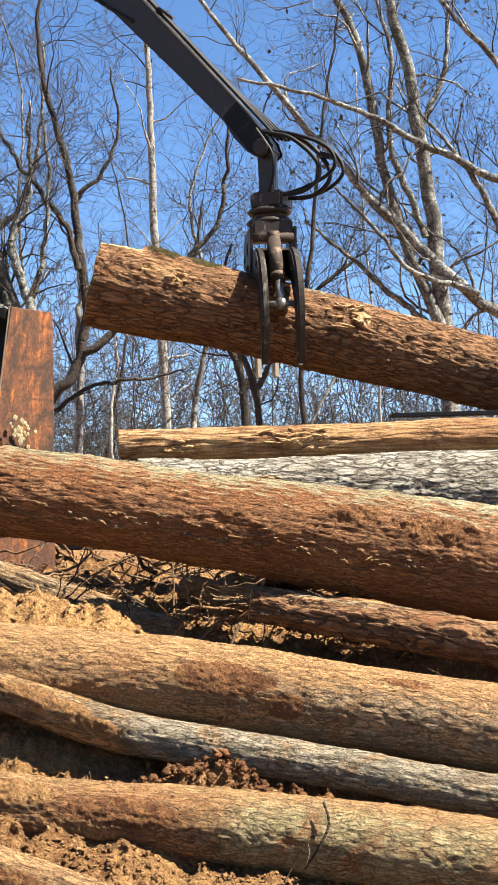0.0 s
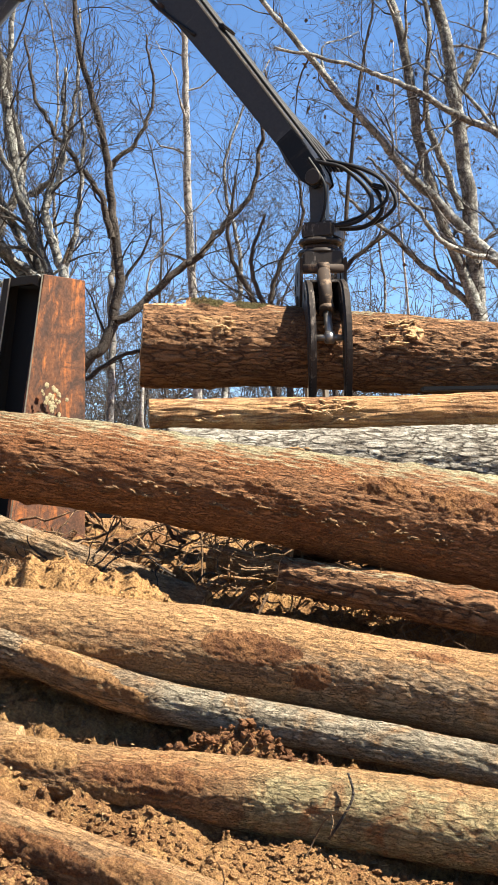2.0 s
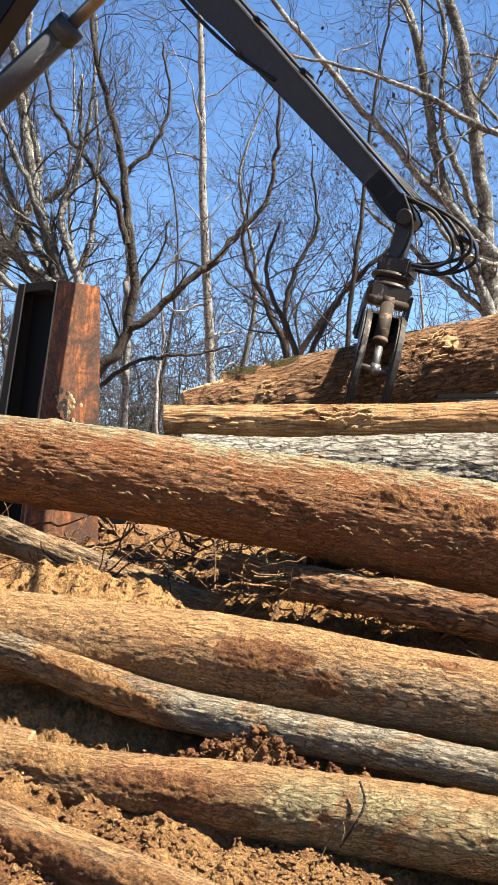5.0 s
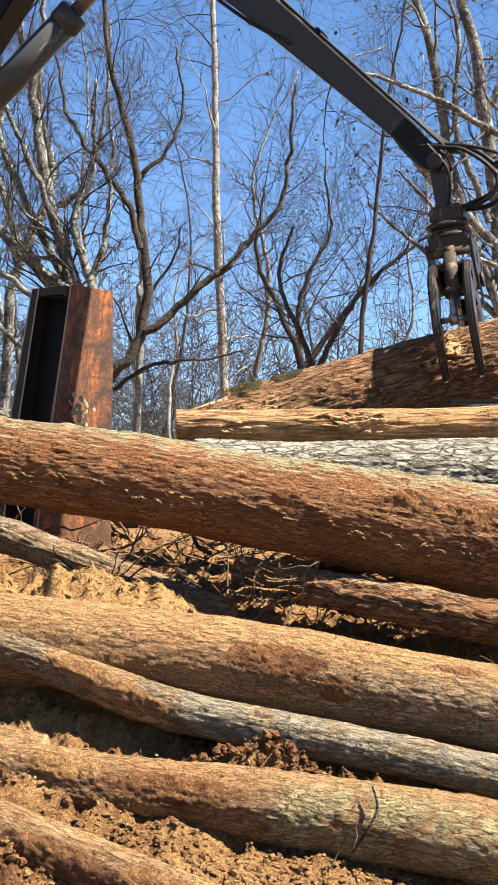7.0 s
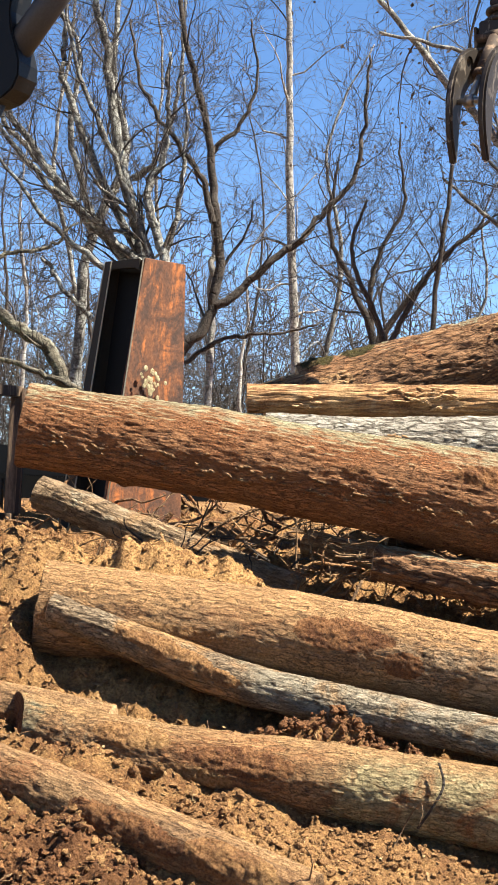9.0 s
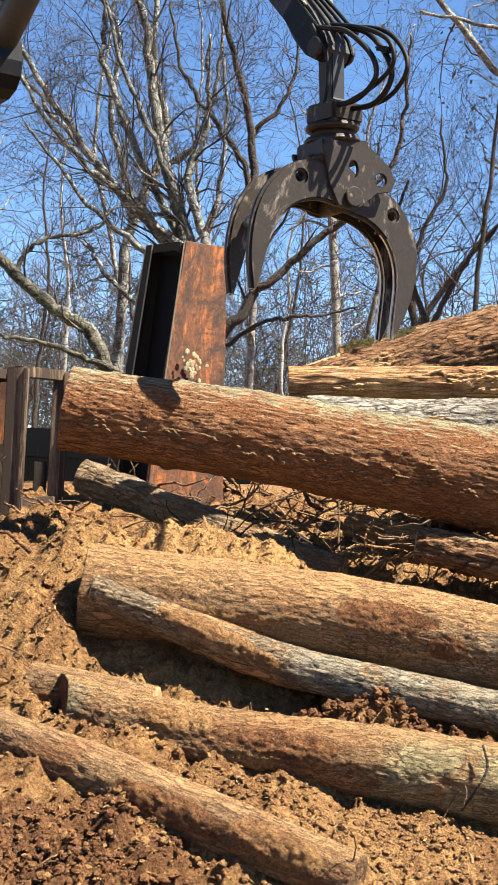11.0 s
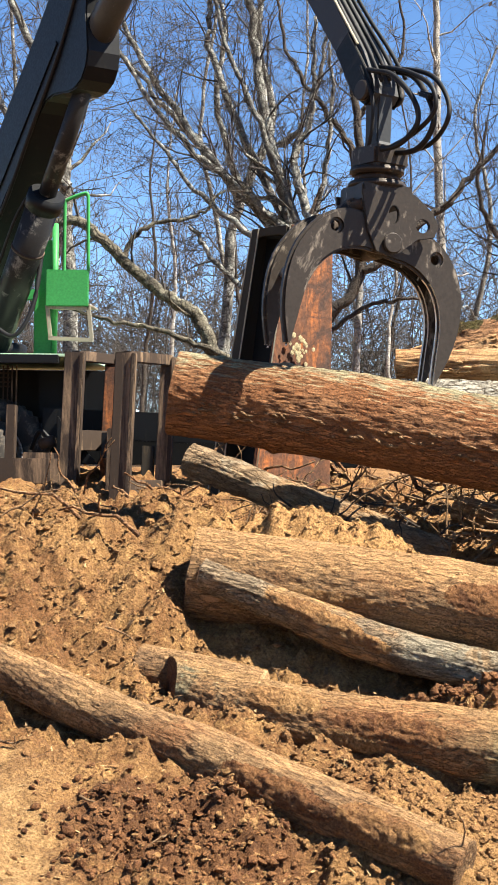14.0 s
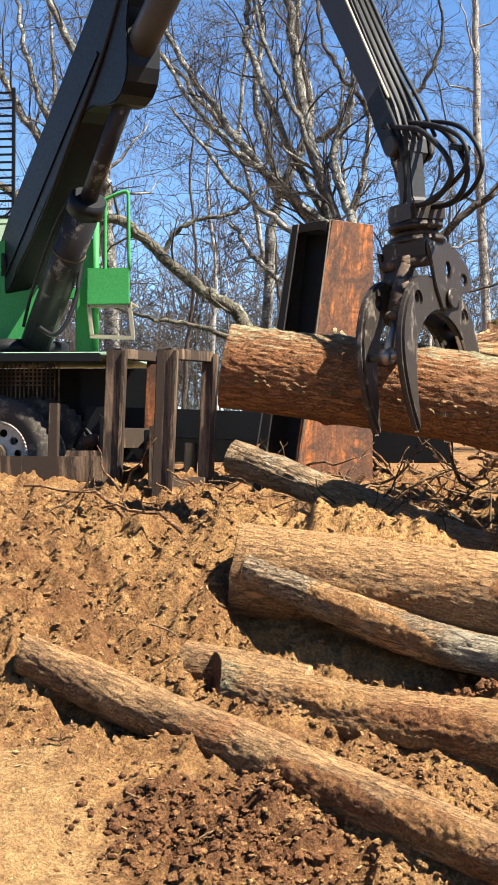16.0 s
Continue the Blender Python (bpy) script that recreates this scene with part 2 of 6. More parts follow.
def yard_earth(name):
    """Brown earth of the bank, with a trodden bed of sawdust and a dumped heap of dark clay."""
    m, nt, b = material(name, 0.95)
    u = coords(nt)
    w = warped(nt, shifted_by(nt, u, (-0.2, -0.2, -0.2)), 3.0, 0.4)
    a = noise_of(nt, u, 1.3, 7, 0.65, 0.3)
    f = noise_of(nt, u, 8.0, 8, 0.75)
    g = noise_of(nt, u, 60.0, 5, 0.78)
    h = noise_of(nt, u, 22.0, 6, 0.72, 0.5)
    k = cells_of(nt, warped(nt, u, 30, 0.05), 48, "F1")
    c = mixed(nt, steps(nt, a, 0.42, 0.60), (0.170, 0.080, 0.030), (0.285, 0.156, 0.060))
    c = mixed(nt, steps(nt, f, 0.50, 0.66), c, (0.40, 0.232, 0.090))
    c = mixed(nt, steps(nt, h, 0.30, 0.46), (0.115, 0.053, 0.021), c)
    bed = mixed(nt, steps(nt, f, 0.44, 0.60), (0.26, 0.150, 0.062), (0.38, 0.235, 0.102))
    c = mixed(nt, within(nt, w, (-0.15, 8.42), (0.75, 0.34)), c, mixed(nt, steps(nt, h, 0.34, 0.52), (0.19, 0.095, 0.036), (0.41, 0.232, 0.090)))
    c = mixed(nt, within(nt, w, (-2.1, 5.55), (1.05, 1.15)), c, bed)
    c = mixed(nt, within(nt, w, (-0.72, 6.0), (0.52, 0.44)), c, mixed(nt, steps(nt, f, 0.42, 0.62), (0.105, 0.046, 0.018), (0.185, 0.086, 0.034)))
    c = mixed(nt, 0.9, c, mixed(nt, steps(nt, g, 0.36, 0.64), (0.40, 0.36, 0.32), (1.3, 1.3, 1.3)), "MULTIPLY")
    nt.links.new(c, b.inputs["Base Color"])
    n = bumped(nt, b, f, 1.0, 0.03)
    n = bumped(nt, b, h, 1.0, 0.02, n)
    n = bumped(nt, b, k, 0.8, 0.010, n)
    bumped(nt, b, g, 1.0, 0.018, n)
    return m


def shifted_by(nt, vec, by):
    n = nt.nodes.new("ShaderNodeVectorMath")
    n.inputs[1].default_value = by
    nt.links.new(vec, n.inputs[0])
    return n.outputs[0]


EARTH = yard_earth("earth_and_sawdust")
CRUMB = grown("crumbled_earth", (0.20, 0.098, 0.040), (0.33, 0.190, 0.078), (0.27, 0.145, 0.058))
CHIP = grown("pale_wood_chip", (0.40, 0.262, 0.122), (0.48, 0.335, 0.175), (0.32, 0.195, 0.086), 0.9, 3.0, 0.003)
MULCH = grown("brown_bark_mulch", (0.20, 0.105, 0.045), (0.34, 0.205, 0.088), (0.26, 0.145, 0.06), 0.95, 8.0, 0.003)
CLAY = grown("damp_red_clay", (0.155, 0.068, 0.027), (0.225, 0.108, 0.043), (0.125, 0.052, 0.021))
TREE_GREY = bark("grey_tree_bark", (0.13, 0.125, 0.115), (0.03, 0.027, 0.024), (0.085, 0.08, 0.072), (0.40, 0.405, 0.37), 0.44, 0.60, 9.0, 0.008, 1.0)
TREE_DARK = bark("dark_tree_bark", (0.076, 0.0623, 0.0517), (0.0228, 0.019, 0.0167), (0.0988, 0.0798, 0.0646), (0.122, 0.114, 0.0912), 0.60, 0.60, 9.0, 0.01, 1.0)
TREE_MOSS = bark("mossy_tree_bark", (0.135, 0.118, 0.088), (0.030, 0.025, 0.019), (0.090, 0.082, 0.055), (0.25, 0.24, 0.18), 0.50, 0.60, 9.0, 0.010, 1.0)
TREE_PALE = bark("pale_tree_bark", (0.36, 0.345, 0.315), (0.11, 0.098, 0.085), (0.27, 0.25, 0.22), (0.46, 0.455, 0.43), 0.5, 0.62, 7.0, 0.008, 1.0)
TWIG = bark("twig_bark", (0.070, 0.060, 0.052), (0.024, 0.020, 0.017), (0.056, 0.047, 0.039), (0.115, 0.105, 0.09), 0.55, 0.6, 9.0, 0.002, 1.0)
ROOT = bark("dry_root", (0.228, 0.144, 0.076), (0.0912, 0.0532, 0.0304), (0.274, 0.167, 0.0836), (0.342, 0.274, 0.182), 0.6, 0.6, 20.0, 0.003, 1.0)
DEAD_LEAF = grown("dry_oak_leaf", (0.076, 0.0532, 0.0342), (0.106, 0.0722, 0.0456), (0.0608, 0.0418, 0.0304))
STEEL_GREY = worn("grey_boom_paint", (0.034, 0.036, 0.039), (0.085, 0.078, 0.070), 0.60, 0.42, 0.0)
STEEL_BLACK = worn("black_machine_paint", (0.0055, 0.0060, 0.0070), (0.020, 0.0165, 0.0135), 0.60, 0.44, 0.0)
STEEL_GREASY = worn("greasy_cylinder_paint", (0.016, 0.016, 0.017), (0.16, 0.15, 0.135), 0.57, 0.36, 0.0, 7.0, (1, 1, 1))
STEEL_SCRATCHED = worn("scratched_grey_cylinder", (0.045, 0.047, 0.050), (0.24, 0.23, 0.22), 0.58, 0.40, 0.0, 9.0, (0.3, 1, 1))
STEEL_JAW = worn("scuffed_jaw_steel", (0.034, 0.028, 0.024), (0.22, 0.185, 0.15), 0.55, 0.42, 0.25, 8.0, (1, 1, 0.5))
STEEL_BRIGHT = worn("polished_wear_edge", (0.62, 0.57, 0.50), (0.30, 0.25, 0.20), 0.58, 0.40, 0.3, 12.0)
STEEL_STAKE = worn("weathered_stake_steel", (0.040, 0.028, 0.021), (0.19, 0.128, 0.082), 0.50, 0.66, 0.0, 7.0, (1, 1, 0.12))
STEEL_DIRTY = worn("dirty_brown_steel", (0.040, 0.028, 0.021), (0.18, 0.122, 0.080), 0.53, 0.68, 0.0, 9.0)
def rusted(name):
    """Steel plate gone brown, with bright orange runs and dark scale."""
    m, nt, b = material(name, 0.8)
    v = coords(nt, (1, 1, 0.16))
    u = coords(nt)
    run = noise_of(nt, v, 13, 8, 0.7, 0.5)
    scale = noise_of(nt, u, 5, 9, 0.72, 0.6)
    fleck = noise_of(nt, u, 38, 6, 0.75)
    c = mixed(nt, steps(nt, scale, 0.38, 0.62), (0.057, 0.0342, 0.0258), (0.152, 0.0646, 0.0319))
    c = mixed(nt, mixed(nt, 1.0, steps(nt, run, 0.50, 0.66), steps(nt, scale, 0.42, 0.56), "MULTIPLY"), c, (0.426, 0.141, 0.038))
    c = mixed(nt, 0.7, c, mixed(nt, steps(nt, fleck, 0.35, 0.65), (0.45, 0.42, 0.4), (1.35, 1.3, 1.25)), "MULTIPLY")
    nt.links.new(c, b.inputs["Base Color"])
    bumped(nt, b, fleck, 0.6, 0.004, bumped(nt, b, scale, 0.4, 0.008))
    return m


RUST = rusted("rusted_plate")
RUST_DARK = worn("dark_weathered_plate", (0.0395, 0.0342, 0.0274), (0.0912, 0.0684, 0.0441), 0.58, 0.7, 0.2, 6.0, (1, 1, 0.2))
GREEN = worn("green_machine_paint", (0.040, 0.235, 0.066), (0.14, 0.22, 0.10), 0.62, 0.42, 0.0, 4.0)
GREEN_PALE = worn("pale_green_panel", (0.38, 0.517, 0.365), (0.304, 0.418, 0.274), 0.6, 0.45, 0.0, 3.0)
STEP_STEEL = worn("bare_step_steel", (0.274, 0.243, 0.182), (0.167, 0.129, 0.0836), 0.55, 0.55, 0.3, 8.0)
YELLOW = worn("yellow_bar_paint", (0.608, 0.418, 0.0076), (0.471, 0.304, 0.0152), 0.66, 0.45, 0.0, 5.0)
RUBBER = worn("dusty_tyre_rubber", (0.045, 0.041, 0.037), (0.15, 0.122, 0.095), 0.52, 0.85, 0.0, 9.0, (1, 1, 1))
HOSE = worn("hydraulic_hose", (0.0106, 0.0106, 0.0114), (0.0456, 0.0395, 0.0342), 0.60, 0.5, 0.0, 14.0)
CHROME = worn("cylinder_rod", (0.228, 0.213, 0.198), (0.137, 0.118, 0.0988), 0.56, 0.34, 0.7, 8.0)
RIM_WHITE = worn("dusty_white_rim", (0.418, 0.395, 0.35), (0.274, 0.213, 0.152), 0.55, 0.5, 0.2, 6.0)
LICHEN = grown("yellow_grey_lichen", (0.471, 0.418, 0.251), (0.395, 0.334, 0.19), (0.304, 0.236, 0.129), 0.95, 6.0, 0.003)
MOSS = grown("dry_moss", (0.076, 0.0646, 0.019), (0.122, 0.0798, 0.0342), (0.057, 0.0456, 0.0152), 0.95, 4.0)


# ---------- mesh helpers ----------
def part(name, bm, mat, parent=None, label=""):
    me = bpy.data.meshes.new(name)
    bm.normal_update()
    bm.to_mesh(me)
    bm.free()
    me.materials.append(mat)
    ob = new(name, me)
    ob.parent = parent
    return tagged(ob, label)


def arrays(name, verts, faces, mat, parent=None, smooth=True, label=""):
    me = bpy.data.meshes.new(name)
    me.from_pydata(verts, [], faces)
    me.materials.append(mat)
    if smooth:
        me.polygons.foreach_set("use_smooth", [True] * len(me.polygons))
    me.update()
    ob = new(name, me)
    ob.parent = parent
    return tagged(ob, label)


def add_box(bm, size, m=None, bevel=0.006):
    t = bmesh.new()
    bmesh.ops.create_cube(t, size=1.0, matrix=Matrix.Diagonal((*size, 1)))
    if bevel:
        bmesh.ops.bevel(t, geom=t.edges[:], offset=min(bevel, 0.4 * min(size)), segments=2, affect="EDGES")
    t.transform(m or Matrix())
    merge(bm, t)


def merge(bm, t):
    me = bpy.data.meshes.new("joined")
    t.to_mesh(me)
    t.free()
    bm.from_mesh(me)
    bpy.data.meshes.remove(me)


def box(size, m=None, bevel=0.006):
    bm = bmesh.new()
    add_box(bm, size, m, bevel)
    return bm


def add_rod(bm, a, b, r, r2=None, sides=20, bevel=0.0):
    a, b = Vector(a), Vector(b)
    t = bmesh.new()
    d = b - a
    bmesh.ops.create_cone(t, cap_ends=True, segments=sides, radius1=r, radius2=r if r2 is None else r2, depth=d.length)
    if bevel:
        bmesh.ops.bevel(t, geom=[e for e in t.edges if len(e.link_faces) == 2 and any(len(f.verts) > 4 for f in e.link_faces)],
                        offset=bevel, segments=2, affect="EDGES")
    t.transform(Matrix.Translation((a + b) / 2) @ d.to_track_quat("Z", "Y").to_matrix().to_4x4())
    for f in t.faces:
        f.smooth = len(f.verts) == 4
    merge(bm, t)


def rod(a, b, r, r2=None, sides=20, bevel=0.0):
    bm = bmesh.new()
    add_rod(bm, a, b, r, r2, sides, bevel)
    return bm


def bar(a, b, w, h, up=(0, 0, 1), bevel=0.006):
    """A square bar from a to b, w across and h along up."""
    a, b = Vector(a), Vector(b)
    x = (b - a).normalized()
    y = Vector(up).cross(x).normalized()
    z = x.cross(y)
    m = Matrix((x, y, z)).transposed().to_4x4()
    return box(((b - a).length, w, h), Matrix.Translation((a + b) / 2) @ m, bevel)


def plate(outline, thick, m=None, holes=(), bevel=0.006):
    """A plate cut to an outline in x, z with round holes, thick along y."""
    bm = bmesh.new()
    loops = [outline] + [[(cx + r * math.cos(a), cz + r * k * math.sin(a)) for a in [math.tau * i / 20 for i in range(20)]] for cx, cz, r, k in holes]
    edges = []
    for loop in loops:
        vs = [bm.verts.new((x, -thick / 2, z)) for x, z in loop]
        edges += [bm.edges.new((vs[i], vs[(i + 1) % len(vs)])) for i in range(len(vs))]
    bmesh.ops.triangle_fill(bm, use_beauty=True, use_dissolve=False, edges=edges)
    back = bmesh.ops.extrude_face_region(bm, geom=bm.faces[:])
    bmesh.ops.translate(bm, verts=[g for g in back["geom"] if isinstance(g, bmesh.types.BMVert)], vec=(0, thick, 0))
    bmesh.ops.recalc_face_normals(bm, faces=bm.faces[:])
    if bevel:
        rim = [e for e in bm.edges if len(e.link_faces) == 2 and e.calc_face_angle(0) > 1.2]
        bmesh.ops.bevel(bm, geom=rim, offset=bevel, segments=2, affect="EDGES")
    bm.transform(m or Matrix())
    return bm


def tube_into(verts, faces, pts, radii, sides):
    """A bent tube through pts added to the lists."""
    start = len(verts)
    n = len(pts)
    p = np.asarray(pts, float)
    d = np.gradient(p, axis=0)
    d /= np.linalg.norm(d, axis=1)[:, None] + 1e-9
    ref = np.array((0.31, 0.87, 0.38)) if abs(d[0][2]) > 0.6 else np.array((0.1, 0.2, 0.97))
    u = np.cross(d, ref)
    u /= np.linalg.norm(u, axis=1)[:, None] + 1e-9
    w = np.cross(d, u)
    ang = np.arange(sides) * math.tau / sides
    r = np.asarray(radii)[:, None, None]
    ring = p[:, None] + r * (np.cos(ang)[None, :, None] * u[:, None] + np.sin(ang)[None, :, None] * w[:, None])
    verts.extend(map(tuple, ring.reshape(-1, 3)))
    for i in range(n - 1):
        a = start + i * sides
        for j in range(sides):
            k = (j + 1) % sides
            faces.append((a + j, a + k, a + sides + k, a + sides + j))
    faces.append(tuple(range(start + (n - 1) * sides, start + n * sides)))


def smooth_line(pts, n):
    """A rounded line of n points through pts."""
    p = [Vector(q) for q in pts]
    p = [p[0] * 2 - p[1]] + p + [p[-1] * 2 - p[-2]]
    out = []
    m = len(p) - 3
    for i in range(n):
        s = i / (n - 1) * m
        k = min(int(s), m - 1)
        t = s - k
        a, b, c, d = p[k:k + 4]
        out.append(0.5 * ((2 * b) + (c - a) * t + (2 * a - 5 * b + 4 * c - d) * t * t + (3 * b - a - 3 * c + d) * t ** 3))
    return out


def cable(name, pts, r, mat, parent=None, n=28, sides=8, label=""):
    v, f = [], []
    line = smooth_line(pts, n)
    tube_into(v, f, line, [r] * n, sides)
    return arrays(name, v, f, mat, parent, True, label)


# ---------- the ground ----------
def ground_height(x, y):
    base = np.interp(y, (-5, 3, 4.6, 5.4, 6.0, 6.6, 7.0, 7.5, 8.0, 8.6, 9.2, 10, 11.3, 12.6, 16, 60), (-0.35, -0.35, -0.28, -0.12, 0.05, 0.24, 0.40, 0.62, 0.82, 0.97, 1.05, 1.10, 1.13, 1.26, 1.42, 2.2))
    fall = np.interp(y, (3, 6, 8.5, 10.5), (0.10, 0.14, 0.13, 0.0))
    hollow = 0.45 * np.exp(-((y - 8.55) / 0.42) ** 2) / (1 + np.exp(-(x - 0.38) / 0.10))
    hollow = hollow + 0.16 * np.exp(-((y - 7.30) / 0.17) ** 2) / (1 + np.exp((x - 0.05) / 0.15)) / (1 + np.exp(-(x + 1.1) / 0.1))
    hollow = hollow + 0.22 * np.exp(-((y - 5.75 + 0.35 * x) / 0.22) ** 2) / (1 + np.exp(-(x + 0.45) / 0.12))
    hollow = hollow + 0.10 * np.exp(-((x + 1.7) / 0.5) ** 2 - ((y - 6.85) / 0.22) ** 2)
    hollow = hollow + 0.10 * np.exp(-((x + 2.1) / 1.1) ** 2 - ((y - 11.4) / 0.9) ** 2)
    mound = np.exp(-((y - 8.42) / 0.27) ** 2) * np.interp(x, (-1.9, -1.35, -0.9, 0.1, 0.45, 0.7), (0.0, 0.12, 0.38, 0.38, 0.30, 0.0))
    return base - fall * np.clip(x + 1.3, -1.2, 4.5) - hollow + mound


def ground_z(x, y):
    p = np.c_[x, y, 0 * x]
    near = np.clip(1 - np.hypot(np.maximum(0, np.abs(x + 0.5) - 5), np.maximum(0, np.abs(y - 8.8) - 4.3)) / 3, 0, 1)
    even = np.clip((6.75 - y - 0.55 * (x + 1.5)) / 0.5, 0, 1) * np.clip((-0.95 - x) / 0.25, 0, 1)
    trodden = np.exp(-(((x - 0.5) / 1.1) ** 2 + ((y - 6.42) / 0.25) ** 2) ** 2)
    rough = near * (1 - 0.82 * even) * (1 - 0.55 * trodden)
    z = ground_height(x, y) + near * 0.16 * (fbm(p * 1.5, 3, 3) - 0.5) + 0.05 * trodden
    lump = fbm(p * 5.0, 4, 9)
    z = z + rough * (0.24 * np.clip(lump - 0.48, 0, 1) + (0.14 + 0.14 / (1 + np.exp((x + 0.9) / 0.15))) * (0.5 - np.abs(2 * fbm(p * 2.4, 4, 13, 0.6) - 1)) + 0.095 * (fbm(p * 12, 4, 5, 0.7) - 0.5) + 0.065 * (fbm(p * 34, 2, 8) - 0.5)) + near * even * 0.02 * (fbm(p * 18, 3, 4) - 0.5)
    heap = np.exp(-(((x + 0.70) / 0.44) ** 2 + ((y - 5.93) / 0.33) ** 2)) + 1.5 * np.exp(-(((x - 0.62) / 0.45) ** 2 + ((y - 7.03) / 0.12) ** 2))
    packed = 0.15 * np.exp(-(((x - 0.62) / 0.44) ** 2) ** 2 - ((y - 7.03) / 0.11) ** 2)
    z = z + packed
    return z + heap * (0.05 + 0.50 * np.abs(fbm(p * 9, 4, 21, 0.65) - 0.45))


def build_ground():
    inner_x = np.arange(-5.2, 4.2, 0.021)
    inner_y = np.r_[np.arange(4.6, 9.4, 0.021), np.arange(9.4, 11.6, 0.03)]
    grow = np.cumsum(1.25 ** np.arange(25) * 0.12)
    xs = np.r_[-5.2 - grow[::-1], inner_x, 4.2 + grow]
    ys = np.r_[4.6 - grow[::-1], inner_y, np.arange(11.63, 13.5, 0.06), 13.5 + grow]
    X, Y = np.meshgrid(xs, ys)
    x, y = X.ravel(), Y.ravel()
    z = ground_z(x, y)
    nx, ny = len(xs), len(ys)
    idx = np.arange(nx * ny).reshape(ny, nx)
    faces = np.c_[idx[:-1, :-1].ravel(), idx[:-1, 1:].ravel(), idx[1:, 1:].ravel(), idx[1:, :-1].ravel()]
    me = bpy.data.meshes.new("ground")
    me.vertices.add(nx * ny)
    me.vertices.foreach_set("co", np.c_[x, y, z].ravel())
    me.loops.add(faces.size)
    me.loops.foreach_set("vertex_index", faces.ravel())
    me.polygons.add(len(faces))
    me.polygons.foreach_set("loop_start", np.arange(0, faces.size, 4))
    me.polygons.foreach_set("use_smooth", np.ones(len(faces), bool))
    me.update()
    me.validate()
    me.materials.append(EARTH)
    return tagged(new("ground", me), "churned bank of sawdust and red earth", "ground", kind="structure")


build_ground()


def strew(name, label, category, mat, count, region, sizes, seed, flat=0.35, sink=0.3, lumps=True, weight=None):
    """Many small crumbs or chips on the ground, as one loose mass."""
    rng = np.random.default_rng(seed)
    x0, x1, y0, y1 = region
    x, y = rng.uniform(x0, x1, count), rng.uniform(y0, y1, count)
    if weight:
        keep = rng.random(count) < weight(x, y)
        x, y = x[keep], y[keep]
    z = ground_z(x, y)
    n = len(x)
    size = sizes[0] * (sizes[1] / sizes[0]) ** (rng.random(n) ** 2.2)
    if lumps:
        t = (1 + 5 ** 0.5) / 2
        shape = np.array([(-1, t, 0), (1, t, 0), (-1, -t, 0), (1, -t, 0), (0, -1, t), (0, 1, t), (0, -1, -t), (0, 1, -t), (t, 0, -1), (t, 0, 1), (-t, 0, -1), (-t, 0, 1)]) / 1.9
        tri = np.array([(0, 11, 5), (0, 5, 1), (0, 1, 7), (0, 7, 10), (0, 10, 11), (1, 5, 9), (5, 11, 4), (11, 10, 2), (10, 7, 6), (7, 1, 8), (3, 9, 4), (3, 4, 2), (3, 2, 6), (3, 6, 8), (3, 8, 9), (4, 9, 5), (2, 4, 11), (6, 2, 10), (8, 6, 7), (9, 8, 1)])
        stretch = rng.uniform(0.6, 1.4, (n, 1, 3)) * (1, 1, 0.75)
        jitter = rng.uniform(0.65, 1.3, (n, 12, 1))
    else:
        shape = np.array([(-1, -0.3, 0), (0.9, -0.4, 0.02), (1, 0.3, 0), (-0.8, 0.4, 0.03), (0, 0, 0.16), (0, 0, -0.1)])
        tri = np.array([(0, 1, 4), (1, 2, 4), (2, 3, 4), (3, 0, 4), (1, 0, 5), (2, 1, 5), (3, 2, 5), (0, 3, 5)])
        stretch = rng.uniform(0.5, 1.4, (n, 1, 3))
        jitter = rng.uniform(0.8, 1.2, (n, 6, 1))
    v = shape[None] * stretch * jitter
    yaw, tip = rng.uniform(0, math.tau, n), rng.normal(0, flat, n)
    c, s_, ct, st = np.cos(yaw)[:, None], np.sin(yaw)[:, None], np.cos(tip)[:, None], np.sin(tip)[:, None]
    vx, vz = v[..., 0] * ct - v[..., 2] * st, v[..., 0] * st + v[..., 2] * ct
    w = np.stack([vx * c - v[..., 1] * s_, vx * s_ + v[..., 1] * c, vz], -1) * size[:, None, None]
    w = w + np.stack([x, y, z + size * (0.5 - sink)], -1)[:, None]
    k = len(shape)
    f = (tri[None] + (np.arange(n) * k)[:, None, None]).reshape(-1, 3)
    return tagged(arrays(name, w.reshape(-1, 3).tolist(), f.tolist(), mat, None, False), label, category, kind="stuff")


def bank(x, y):
    even = np.clip((6.75 - y - 0.55 * (x + 1.5)) / 0.5, 0, 1) * np.clip((-0.95 - x) / 0.25, 0, 1)
    return np.where(y > 11.5, 0.3, 1) * (1 - 0.85 * even)


strew("earth_crumbs", "loose crumbs and clods of red earth", "earth", CRUMB, 16000, (-4.2, 3.6, 5.2, 11.8), (0.005, 0.026), 71, weight=bank)
strew("clay_clods", "heaped damp clods of dark red clay", "earth", CLAY, 4200, (-1.4, -0.1, 5.4, 6.5), (0.005, 0.026), 72, sink=0.2, weight=lambda x, y: np.exp(-((x + 0.72) / 0.42) ** 2 - ((y - 5.95) / 0.36) ** 2))
strew("clay_clods", "damp red clods packed between the logs", "earth", CLAY, 2000, (0.15, 1.25, 6.90, 7.16), (0.007, 0.030), 73, sink=-0.2)
strew("clay_clods", "red crumbs along the lowest log", "earth", CRUMB, 3600, (-0.6, 2.2, 5.9, 6.7), (0.005, 0.024), 76)
strew("wood_chips", "pale wood chips and splinters strewn on the earth", "wood chips", CHIP, 26000, (-4.2, 3.4, 4.8, 11.8), (0.003, 0.020), 74, 0.5, 0.1, False, weight=lambda x, y: np.where(y > 10, 0.3, 0.8))
